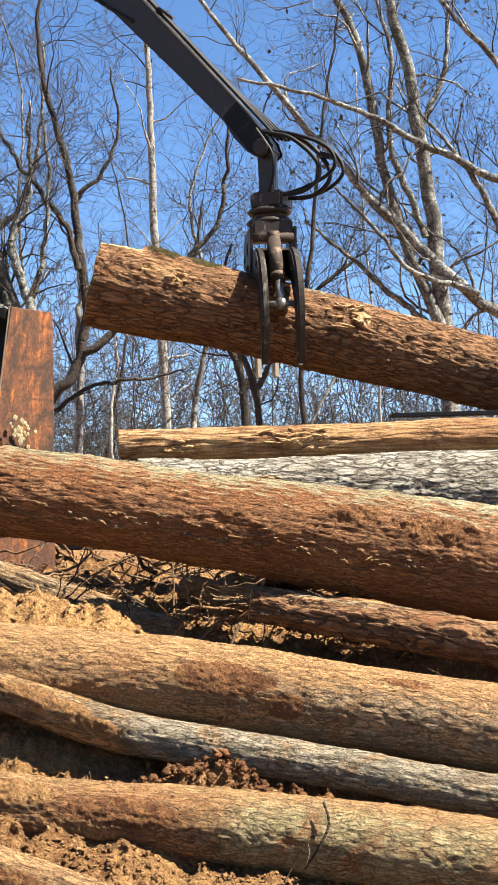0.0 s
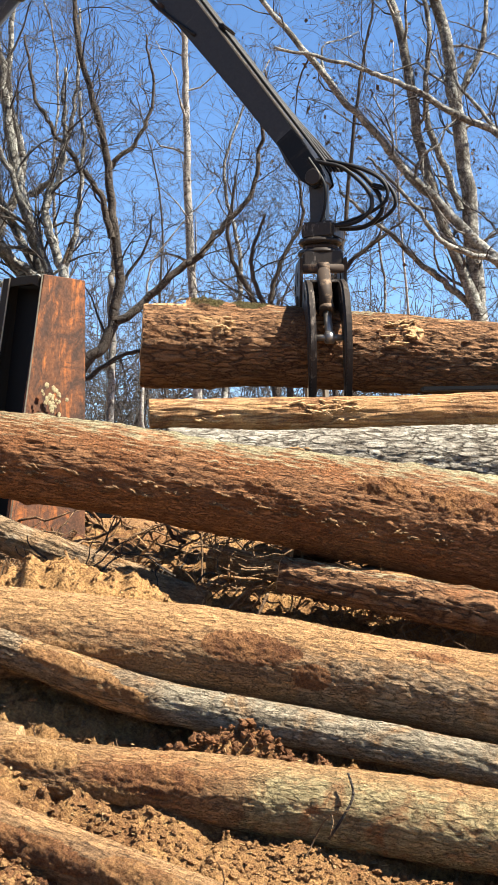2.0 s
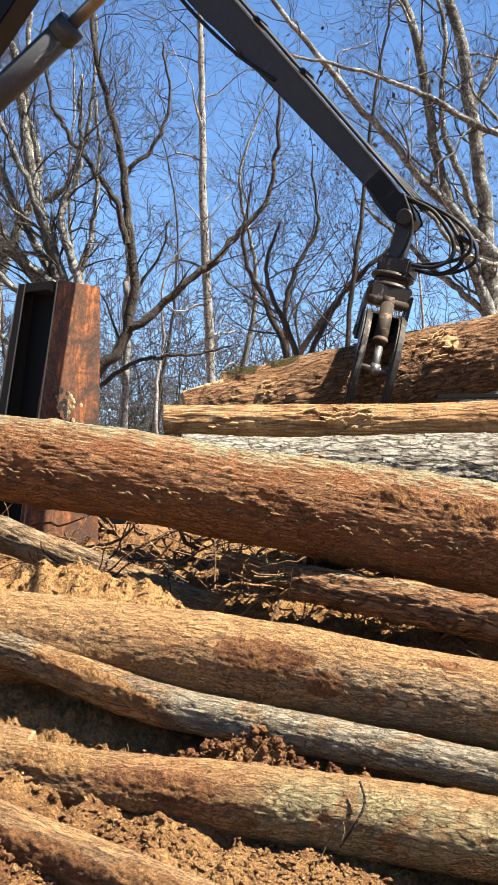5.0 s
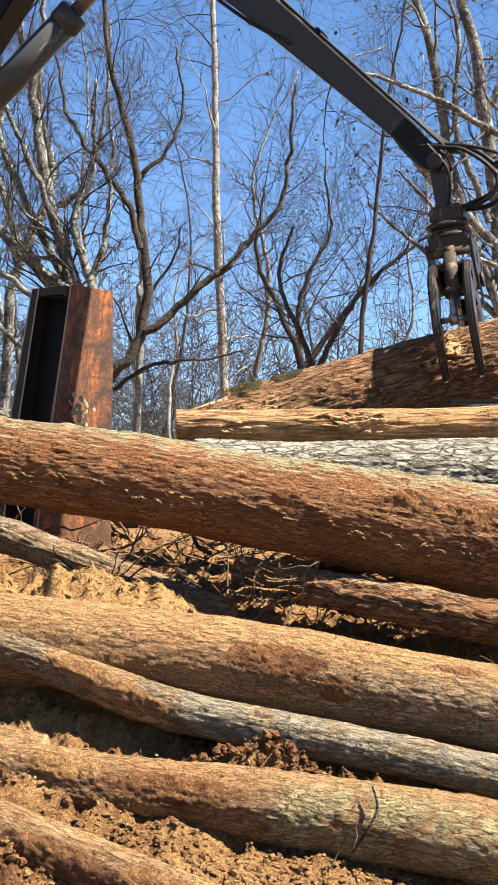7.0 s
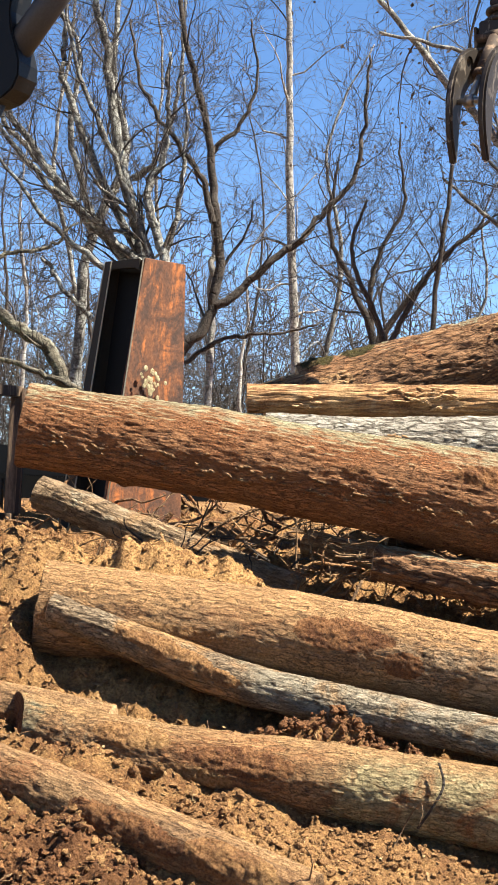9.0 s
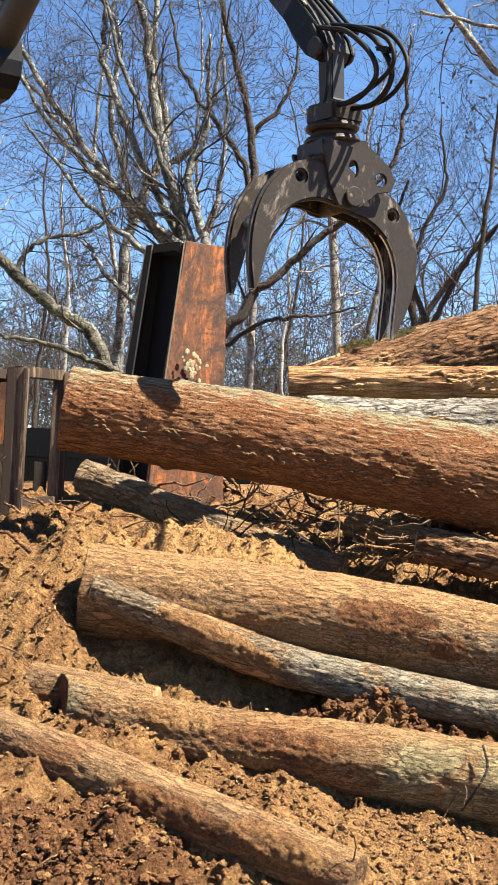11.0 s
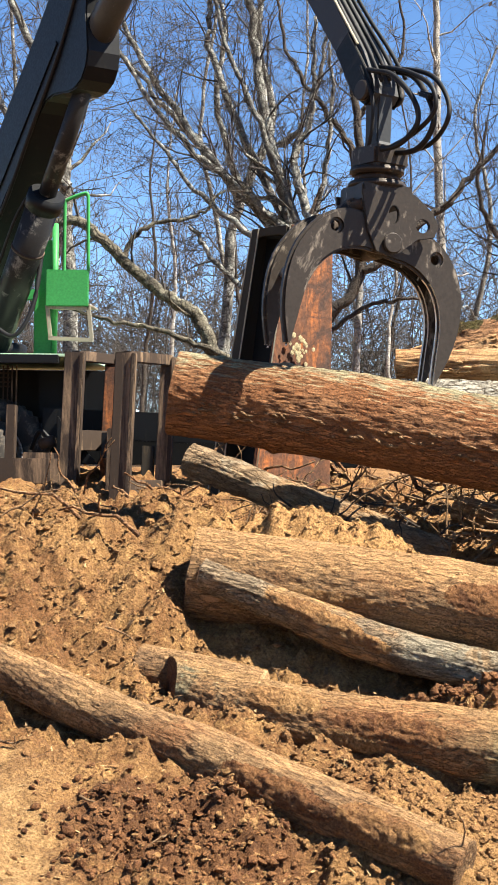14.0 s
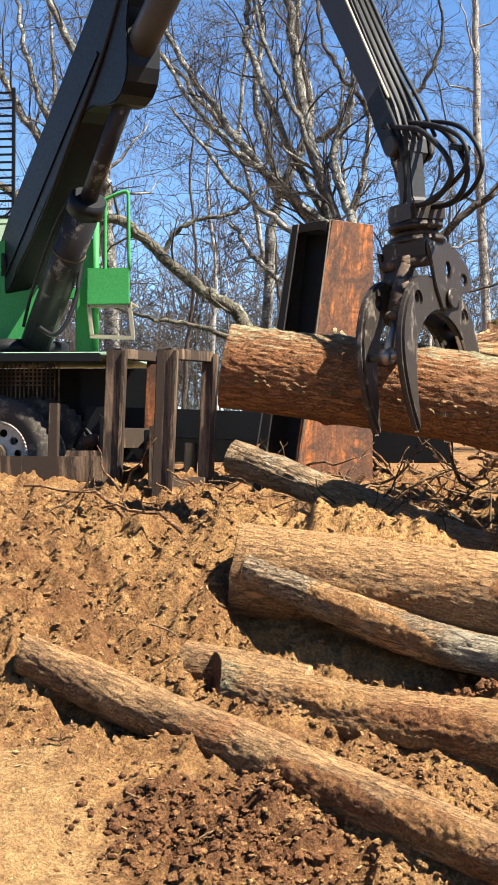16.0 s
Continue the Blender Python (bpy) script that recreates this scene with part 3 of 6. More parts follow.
strew("bark_mulch", "dense brown bark mulch and crumbs on the bank", "mulch", MULCH, 22000, (-3.3, 0.4, 6.75, 10.2), (0.004, 0.026), 78, 0.5, 0.3, False)
strew("clay_clods", "large broken clods of dark red clay", "earth", CLAY, 900, (-1.15, -0.2, 5.5, 6.3), (0.008, 0.034), 79, sink=0.35, weight=lambda x, y: np.exp(-((x + 0.70) / 0.40) ** 2 - ((y - 5.85) / 0.25) ** 2))
strew("bark_scraps", "torn scraps of brown bark", "bark", BARK_TAN, 3400, (-4.2, 3.4, 6.6, 15.5), (0.007, 0.034), 75, 0.5, 0.0, False)


# ---------- logs ----------
def make_log(pts, radii, mat, label, seed, rough=0.03, furrow=0.012, furrow_scale=14.0, stretch=0.25, burrs=0.0, step=0.0115, skew=0.0, end_mat=None, coats=(), facet=None):
    """A log along a line of points; its own x axis runs along it."""
    line = np.array(smooth_line(pts, 24))
    a, b = Vector(line[0]), Vector(line[-1])
    x = (b - a).normalized()
    y = Vector((0, 0, 1)).cross(x).normalized()
    z = x.cross(y)
    m = Matrix((x, y, z)).transposed()
    loc = (line - line[0]) @ np.array(m)
    length = loc[-1, 0]
    nl = max(12, int(length / step))
    s = np.linspace(0, length, nl)
    cy, cz = np.interp(s, loc[:, 0], loc[:, 1]), np.interp(s, loc[:, 0], loc[:, 2])
    r = np.interp(s, np.linspace(0, length, len(radii)), radii)
    na = max(36, int(math.tau * max(radii) / step))
    th = np.linspace(0, math.tau, na, endpoint=False)
    S, TH = np.meshgrid(s, th, indexing="ij")
    R = np.repeat(r[:, None], na, 1)
    c, q = np.cos(TH), np.sin(TH)
    unit = np.stack([S.ravel(), (c * R).ravel(), (q * R).ravel()], 1)
    lump = fbm(unit * (2.2, 2.6, 2.6) + seed, 4, seed) - 0.5
    g = fbm(unit * (furrow_scale * stretch, furrow_scale, furrow_scale) + seed * 3.1, 4, seed + 5, 0.6)
    ridge = 1 - np.abs(2 * g - 1) * 2.2
    thin = fbm(unit * (furrow_scale * stretch * 2.6, furrow_scale * 2.8, furrow_scale * 2.8) + seed, 3, seed + 11, 0.65)
    disp = rough * 2.0 * lump - 0.9 * furrow * np.clip(ridge, 0, 1) + 3.6 * furrow * (thin - 0.5) + furrow * 0.8 * (fbm(unit * 46, 2, seed + 9) - 0.5)
    if burrs:
        k = fbm(unit * 7.5, 3, seed + 31)
        disp = disp + burrs * np.clip(k - 0.64, 0, 1) * 4
    laid = []
    for s0, a0, ds, da, amp, coat in coats:
        turn = (TH.ravel() - a0 + math.pi) % math.tau - math.pi
        mask = np.exp(-(((S.ravel() - s0) / ds) ** 2 + (turn / da) ** 2) ** 2)
        crumb = fbm(unit * 15 + s0, 4, seed + 41, 0.7)
        disp = disp + amp * mask * (0.15 + 2.4 * np.abs(crumb - 0.42))
        laid.append((mask * (0.45 + 1.1 * fbm(unit * 11, 3, seed + 43)) > 0.55, coat))
    RR = R.ravel() + disp
    v = np.stack([S.ravel(), np.repeat(cy, na) + RR * c.ravel(), np.repeat(cz, na) + RR * q.ravel()], 1)
    v[:, 0] += np.where(S.ravel() < 0.02, 0.03 * (fbm(unit * 6, 3, seed + 2) - 0.5), 0)
    v[:, 0] -= skew * (RR * c.ravel()) * np.clip(1 - S.ravel() / 0.35, 0, 1)
    if facet:
        reach, height = facet
        flat = (S.ravel() < reach) & (v[:, 2] > height)
        v[flat, 2] = height + 0.25 * S.ravel()[flat] * 0.2 + 0.012 * (fbm(unit[flat] * 20, 2, 3) - 0.5)
        laid.append((flat, CUT_WOOD))
    i = np.arange(nl * na).reshape(nl, na)
    j = np.roll(i, -1, 1)
    faces = np.stack([i[:-1], j[:-1], j[1:], i[1:]], -1).reshape(-1, 4)
    ob = arrays("log", v.tolist(), faces.tolist(), mat)
    slot = np.zeros(len(faces), np.int32)
    for k, (mask, coat) in enumerate(laid):
        ob.data.materials.append(coat)
        slot[mask[faces[:, 0]]] = k + 1
    ob.data.polygons.foreach_set("material_index", slot)
    ob.matrix_world = Matrix.Translation(a) @ m.to_4x4()
    tagged(ob, label, "log", "logs of the pile")
    for end, row, ring in ((0, i[0], v[:na]), (1, i[-1], v[-na:])):
        mid = ring.mean(0)
        vv, ff = [], []
        for k, fr in enumerate((0.998, 0.9, 0.7, 0.45, 0.2)):
            for w in ring:
                pnt = mid + (w - mid) * fr
                pnt[0] += (-1 if end == 0 else 1) * 0.006 * (k > 0)
                vv.append(tuple(pnt))
        for k in range(4):
            for h in range(na):
                q0, q1 = k * na + h, k * na + (h + 1) % na
                ff.append((q0, q1, q1 + na, q0 + na) if end else (q1, q0, q0 + na, q1 + na))
        ff.append(tuple(4 * na + h for h in range(na)))
        arrays("cut_end", vv, ff, end_mat or CUT_WOOD, ob, True, "muddy cut end" if end_mat else "pale sawn end grain")
    return ob


big_log = make_log([(-1.175, 8.90, 1.970), (0.24, 8.87, 1.772), (2.489, 8.85, 1.39), (4.53, 8.83, 1.042)], (0.255, 0.285, 0.37, 0.42), BARK_RED,
                   "thick mud-coated reddish log lying across the pile", 3, 0.016, 0.0055, 24.0, 0.2, burrs=0.018, skew=0.05, end_mat=BARK_TAN,
                   coats=((2.75, math.pi - 0.55, 0.22, 0.25, 0.035, CLAY), (3.25, math.pi - 0.45, 0.30, 0.28, 0.04, CLAY), (2.0, math.pi - 0.2, 0.10, 0.10, 0.02, CLAY), (1.5, math.pi - 0.6, 0.05, 0.09, 0.03, CLAY)))
grey_log = make_log([(0.31, 9.68, 1.925), (0.934, 9.68, 1.885), (2.727, 9.68, 1.858), (4.454, 9.68, 1.806)], (0.195, 0.25, 0.30, 0.32), BARK_GREY,
                    "grey log with deep furrowed bark", 8, 0.014, 0.008, 20.0, 0.2)
small_log = make_log([(0.197, 9.95, 2.222), (1.459, 9.95, 2.23), (2.828, 9.95, 2.255), (4.54, 9.95, 2.276)], (0.106, 0.117, 0.137, 0.147), BARK_STRIPPED,
                     "slim half-stripped orange log on the pile", 12, 0.010, 0.007, 20.0, 0.10)
log_a = make_log([(-0.93, 7.90, 0.955), (0.0, 7.75, 0.885), (0.8, 7.60, 0.79), (2.06, 7.40, 0.58), (3.6, 7.15, 0.3)], (0.255, 0.235, 0.222, 0.23, 0.24), BARK_DUSTY,
                 "dusty tan log half sunk in sawdust", 21, 0.018, 0.0045, 27.0, 0.3, skew=0.2, end_mat=BARK_TAN,
                 coats=((1.62, math.pi - 0.35, 0.30, 0.42, 0.012, CLAY), (1.95, math.pi + 0.1, 0.12, 0.35, 0.010, CLAY), (2.55, math.pi - 0.9, 0.14, 0.16, 0.010, CLAY), (0.75, math.pi + 0.1, 0.35, 0.16, 0.012, CRUMB)))
limb = make_log([(-0.84, 7.66, 0.97), (-0.36, 7.55, 0.80), (0.08, 7.45, 0.65), (0.47, 7.36, 0.57), (1.32, 7.15, 0.43), (1.96, 7.10, 0.30), (3.2, 6.95, 0.1)],
                (0.085, 0.105, 0.108, 0.106, 0.108, 0.112, 0.12), BARK_LIMB, "crooked grey-barked limb along a larger log", 33, 0.014, 0.006, 26.0, 0.18, coats=((0.62, math.pi - 0.5, 0.30, 0.55, 0.016, CRUMB), (0.95, math.pi - 0.1, 0.14, 0.4, 0.014, CRUMB)))
log_b = make_log([(-0.95, 7.20, 0.45), (-0.44, 7.02, 0.365), (0.70, 6.80, 0.25), (1.82, 6.60, 0.10), (3.2, 6.35, -0.1)], (0.15, 0.160, 0.183, 0.20, 0.21), BARK_LICHEN,
                 "mottled log with green-grey lichen patches", 44, 0.016, 0.0045, 27.0, 0.3, burrs=0.012, skew=0.55, end_mat=CLAY,
                 coats=((0.62, math.pi - 0.7, 0.22, 0.5, 0.028, CRUMB), (1.15, math.pi - 0.35, 0.30, 0.5, 0.014, CLAY), (0.9, math.pi + 0.3, 0.25, 0.4, 0.02, CRUMB)))
stub_log = make_log([(-1.13, 7.42, 0.50), (-0.80, 7.34, 0.45), (-0.5, 7.28, 0.40)], (0.125, 0.135, 0.13), BARK_TAN, "short dusty log end buried in sawdust", 51, 0.015, 0.005, 27.0)
thin_log = make_log([(-1.87, 7.02, 0.60), (-1.30, 6.80, 0.415), (-0.63, 6.50, 0.23), (0.0, 6.20, 0.06), (0.42, 5.98, -0.05)], (0.105, 0.122, 0.128, 0.132, 0.12), BARK_TAN,
                    "slender dusty log lying on the bank", 62, 0.012, 0.005, 26.0, 0.25, skew=0.4, end_mat=BARK_TAN,
                    coats=((1.75, math.pi - 0.3, 0.35, 0.6, 0.016, CLAY), (2.25, math.pi - 0.5, 0.25, 0.7, 0.022, CRUMB)))
under_log = make_log([(-1.17, 9.75, 1.558), (-0.49, 9.56, 1.318), (0.094, 9.32, 1.107), (0.523, 9.12, 0.970)], (0.115, 0.124, 0.12, 0.11), BARK_WEATHERED,
                     "split grey-brown log under the thick one", 70, 0.02, 0.010, 20.0, 0.12)
dark_log = make_log([(0.95, 8.73, 1.19), (2.32, 8.30, 0.94), (3.8, 7.9, 0.66)], (0.11, 0.128, 0.14), BARK_BROWN, "brown log shaded beneath the pile", 77, 0.02, 0.012)
fill_log = make_log([(0.75, 10.9, 1.93), (4.3, 10.9, 2.08)], (0.24, 0.27), BARK_BROWN, "brown log at the back of the pile", 91, step=0.04)
base_log = make_log([(1.5, 9.95, 1.72), (4.4, 9.9, 1.66)], (0.20, 0.24), BARK_BROWN, "brown log in the middle of the pile", 92, step=0.04)
foot_log = make_log([(1.2, 10.3, 1.42), (4.4, 10.2, 1.36)], (0.20, 0.24), BARK_BROWN, "brown log at the bottom of the pile", 93, step=0.04)
back_log = make_log([(0.62, 10.05, 1.24), (1.06, 9.85, 1.16), (2.3, 9.3, 0.97)], (0.10, 0.115, 0.12), BARK_STRIPPED, "pale peeled log lying behind the brush", 95, 0.014, 0.006, 20.0, 0.15)
carried_log = make_log([(-0.07, 0, 0), (1.5, 0, 0.02), (3.9, 0, 0)], (0.338, 0.315, 0.295, 0.275, 0.245), BARK_BROWN,
                       "rough brown log swung by the grapple, mossy at one end", 88, 0.024, 0.009, 20.0, 0.25, burrs=0.02,
                       coats=((0.46, math.pi * 0.60, 0.15, 0.46, 0.075, MOSS), (0.78, math.pi * 0.60, 0.14, 0.36, 0.03, MOSS), (0.5, math.pi - 0.35, 0.2, 0.25, 0.02, BARK_STRIPPED), (2.02, math.pi - 0.52, 0.06, 0.24, 0.010, CUT_WOOD), (1.95, math.pi - 0.62, 0.11, 0.09, 0.010, CUT_WOOD), (1.80, math.pi - 0.25, 0.025, 0.10, 0.008, CUT_WOOD)), facet=(0.31, 0.262))


# ---------- the rusted bunk post ----------
def build_post():
    """Tall tapered box stake: two side plates, a back plate and an open mouth."""
    root = tagged(new("bunk_post"), "tall rusted steel stake with a hollow open face", "steel post")
    zt, zb = 3.49, 1.10
    base = Vector((-0.70, 12.2, zb))
    root.location = base

    def wall(name, top, bottom, mat, label=""):
        bm = bmesh.new()
        vs = []
        for (x0, y0), (x1, y1), z in ((*bottom, zb), (*top, zt)):
            dx, dy = x1 - x0, y1 - y0
            k = 0.012 / math.hypot(dx, dy)
            for x, y in ((x0, y0), (x1, y1)):
                vs.append((bm.verts.new(Vector((x - dy * k, y + dx * k, z)) - base), bm.verts.new(Vector((x + dy * k, y - dx * k, z)) - base)))
        (a, b), (c, d), (e, f), (g, h) = vs
        for q in ((a, c, g, e), (b, f, h, d), (a, e, f, b), (c, d, h, g), (e, g, h, f), (a, b, d, c)):
            bm.faces.new(q)
        bmesh.ops.recalc_face_normals(bm, faces=bm.faces[:])
        bmesh.ops.bevel(bm, geom=bm.edges[:], offset=0.004, segments=1, affect="EDGES")
        part(name, bm, mat, root, label)

    wall("face_plate", ((-0.63, 12.02), (-0.305, 12.34)), ((-0.98, 12.02), (-0.30, 12.34)), RUST, "orange rusted face plate")
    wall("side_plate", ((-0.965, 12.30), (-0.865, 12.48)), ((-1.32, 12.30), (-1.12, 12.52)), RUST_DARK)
    # the hollow's inner shade is put into this plate's black colour
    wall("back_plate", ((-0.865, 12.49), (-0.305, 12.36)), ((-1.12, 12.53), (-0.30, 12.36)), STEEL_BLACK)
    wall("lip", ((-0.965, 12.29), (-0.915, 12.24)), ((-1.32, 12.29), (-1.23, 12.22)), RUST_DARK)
    for a, b in (((-0.637, 12.01, zt), (-0.93, 12.01, 1.15)), ((-0.972, 12.285, zt), (-1.34, 12.285, 1.15)), ((-0.915, 12.235, zt), (-1.235, 12.215, 1.15))):
        part("bare_edge", bar(Vector(a) - base, Vector(b) - base, 0.012, 0.012, (0, 1, 0), 0.002), STEP_STEEL, root, "pale worn plate edge")
    rng = np.random.default_rng(3)
    for k in range(34):
        u, h = rng.normal(0, 0.045), rng.normal(0, 0.075)
        x = -0.56 + u * 0.7
        bm = bmesh.new()
        bmesh.ops.create_icosphere(bm, subdivisions=1, radius=rng.uniform(0.012, 0.028))
        bm.transform(Matrix.Translation(Vector((x + 0.012, 12.00 + (x + 0.70) * 0.80, 2.46 + h)) - base) @ Matrix.Rotation(radians(43), 4, "Z") @ Matrix.Diagonal((1, 0.25, 1, 1)))
        part("lichen", bm, LICHEN, root)
    cap = plate([(-0.17, -0.05), (0.17, -0.05), (0.17, 0.05), (0.10, 0.02), (-0.10, 0.02), (-0.17, 0.03)], 0.02)
    v = Vector((-0.63 + 0.965, 12.02 - 12.29, 0)).normalized()
    cap.transform(Matrix.Translation(Vector((-0.797, 12.155, zt - 0.05)) - base) @ Matrix(((v.x, -v.y, 0), (v.y, v.x, 0), (0, 0, 1))).to_4x4() @ Matrix.Scale(-1, 4, (0, 0, 1)))
    bmesh.ops.recalc_face_normals(cap, faces=cap.faces[:])
    part("top_cap", cap, RUST_DARK, root)
    roof = bmesh.new()
    outline = [(-0.64, 12.03), (-0.315, 12.345), (-0.865, 12.475), (-0.955, 12.30)]
    rings = [[roof.verts.new(Vector((x, y, z)) - base) for x, y in outline] for z in (zt - 0.030, zt - 0.012)]
    roof.faces.new(rings[0][::-1])
    roof.faces.new(rings[1])
    for k in range(4):
        roof.faces.new((rings[0][k], rings[0][(k + 1) % 4], rings[1][(k + 1) % 4], rings[1][k]))
    part("roof_plate", roof, RUST_DARK, root)
    return root


build_post()


# ---------- trees ----------
def branch_out(rng, verts, faces, twigs_v, twigs_f, start, direction, length, radius, level, wild=0.35, up=0.18, leaves=None):
    """One branch and all that grows from it. Thick wood goes to the first lists, twigs to the second."""
    n = max(4, int(3 + length * (2.4 if level > 1 else 3)))
    n = min(n, 8)
    pts, d = [np.array(start)], np.array(direction, float)
    d /= np.linalg.norm(d)
    for i in range(n - 1):
        d = d + rng.normal(0, wild, 3) * 0.5 + np.array((0, 0, up * 0.4))
        d /= np.linalg.norm(d)
        pts.append(pts[-1] + d * length / (n - 1))
    radii = np.linspace(radius, radius * 0.28, n)
    fine = radius < 0.022
    tube_into(twigs_v if fine else verts, twigs_f if fine else faces, pts, radii, 3 if fine else (4 if radius < 0.05 else 7))
    grow_from(rng, verts, faces, twigs_v, twigs_f, pts, radii, length, level, wild, up, leaves)


def grow_from(rng, verts, faces, twigs_v, twigs_f, pts, radii, length, level, wild, up, leaves, first=0.25, count=None):
    if level <= 0:
        if leaves is not None and rng.random() < leaves[2]:
            for k in range(2):
                c = pts[-1 - k] + rng.normal(0, 0.03, 3)
                a, b = rng.normal(0, 0.022, 3), rng.normal(0, 0.018, 3)
                s = len(leaves[0])
                leaves[0].extend([tuple(c - a), tuple(c - b * 0.8), tuple(c + a), tuple(c + b)])
                leaves[1].append((s, s + 1, s + 2, s + 3))
        return
    count = count if count is not None else int(rng.integers(3, 6))
    n = len(pts)
    for k in range(count):
        s = first + (1 - first) * (k + rng.random()) / count
        f = min(s * (n - 1), n - 1.001)
        i = int(f)
        p = pts[i] + (pts[i + 1] - pts[i]) * (f - i)
        axis = pts[i + 1] - pts[i]
        axis = axis / np.linalg.norm(axis)
        side = np.cross(axis, rng.normal(0, 1, 3))
        side /= np.linalg.norm(side) + 1e-9
        spread = rng.uniform(0.5, 1.1)
        d = axis * math.cos(spread) + side * math.sin(spread) + np.array((0, 0, up))
        r = min(radii[i] * rng.uniform(0.26, 0.52), 0.034)
        branch_out(rng, verts, faces, twigs_v, twigs_f, p, d, length * rng.uniform(0.45, 0.85), max(r, 0.0042), level - 1, wild, up, leaves)


def make_tree(limbs, label, mat, seed, level=3, twig_mat=None, leafy=0.0, origin=None):
    """limbs: (points, thick end, thin end, side branches, reach); the first is the trunk from the ground."""
    rng = np.random.default_rng(seed)
    root = tagged(new("tree"), label, "tree")
    o = np.array(origin if origin is not None else limbs[0][0][0], float)
    root.location = o
    leaves = ([], [], leafy) if leafy else None
    cv, cf, wv, wf = [], [], [], []
    for h, (pts, r0, r1, count, reach) in enumerate(limbs):
        line = [np.array(p) - o for p in smooth_line(pts, max(10, 7 * len(pts)))]
        kink = np.cumsum(rng.normal(0, min(0.30 * r0, 0.016), (len(line), 3)), 0)
        kink -= np.linspace(0, 1, len(line))[:, None] * kink[-1] + (1 - np.linspace(0, 1, len(line))[:, None]) * kink[0]
        line = [p + k + rng.normal(0, 0.007, 3) * (0 if i == 0 else 1) for i, (p, k) in enumerate(zip(line, kink))]
        radii = np.linspace(r0, r1, len(line)) * rng.uniform(0.95, 1.05, len(line))
        tv, tf = [], []
        tube_into(tv, tf, line, radii, 9)
        arrays("limb" if h else "trunk", tv, tf, mat, root)
        grow_from(rng, cv, cf, wv, wf, line, radii * 0.8, reach, level, 0.62, 0.10, leaves, 0.10 if h else 0.28, max(3, int(0.88 * count)))
    if cv:
        tagged(arrays("inner_crown", cv, cf, mat, root), kind="stuff")
    if wv:
        tagged(arrays("crown", wv, wf, twig_mat or TWIG, root), kind="stuff")
    if leaves and leaves[0]:
        tagged(arrays("dry_leaves", leaves[0], leaves[1], DEAD_LEAF, root, False, "few withered brown leaves"), kind="stuff")
    return root


def gz(x, y):
    return float(ground_height(np.array([x]), np.array([y]))[0])


make_tree([
    ([(1.55, 30.0, 1.43), (1.53, 30.0, 3.88), (1.40, 30.0, 8.00), (1.29, 30.0, 10.97), (1.22, 30.0, 14.21)], 0.115, 0.05, 26, 2.2),
], "slim pale-barked tree with a straight trunk", TREE_PALE, 5, 3, None, 0)
make_tree([
    ([(6.47, 26.0, 1.35), (6.50, 26.0, 4.57), (6.40, 26.0, 5.43), (6.08, 26.0, 8.21), (5.85, 26.0, 9.79), (5.53, 26.0, 11.69), (5.30, 26.0, 13.06)], 0.19, 0.07, 20, 2.8),
    ([(6.45, 25.9, 4.88), (6.22, 25.9, 5.50), (5.57, 25.9, 7.47), (5.01, 25.9, 10.18), (4.42, 25.9, 11.54), (4.03, 25.9, 12.80)], 0.13, 0.05, 20, 2.6),
    ([(6.33, 26.1, 5.21), (5.57, 26.1, 5.94), (4.75, 26.1, 6.66), (3.93, 26.1, 7.28)], 0.07, 0.025, 11, 1.4),
    ([(6.11, 25.9, 6.93), (5.48, 25.9, 8.59), (5.52, 25.9, 10.26), (5.14, 25.9, 11.94)], 0.07, 0.03, 14, 2),
    ([(6.03, 26.2, 8.79), (6.65, 26.2, 10.18), (6.82, 26.2, 12.11)], 0.07, 0.03, 11, 2),
], "tall grey oak with two pale leaning stems", TREE_GREY, 6, 3, None, 0.3)
make_tree([
    ([(9.38, 24.0, 1.31), (8.78, 24.0, 3.85), (7.63, 24.0, 4.91), (6.57, 24.0, 5.59), (5.15, 24.0, 6.93), (4.22, 24.0, 7.98), (3.00, 24.0, 9.31), (1.79, 24.0, 10.74)], 0.15, 0.035, 23, 2.2),
    ([(8.76, 23.9, 3.84), (7.68, 23.9, 6.93), (6.62, 23.9, 7.70), (5.66, 23.9, 8.17), (4.61, 23.9, 8.65), (3.84, 23.9, 8.92), (2.52, 23.9, 9.19)], 0.09, 0.025, 18, 1.8),
    ([(7.66, 24.1, 4.92), (6.93, 24.1, 6.96), (6.37, 24.1, 7.83), (5.61, 24.1, 8.80)], 0.08, 0.025, 15, 1.8),
    ([(6.53, 23.9, 5.56), (5.48, 23.9, 5.94), (4.64, 23.9, 6.80), (4.08, 23.9, 7.37)], 0.06, 0.02, 13, 1.4),
    ([(7.76, 24.2, 6.99), (7.23, 24.2, 9.25), (6.46, 24.2, 10.12), (5.70, 24.2, 11.10)], 0.08, 0.03, 15, 2),
], "leaning oak with long bare slanting limbs", TREE_GREY, 7, 3, None, 0.35)
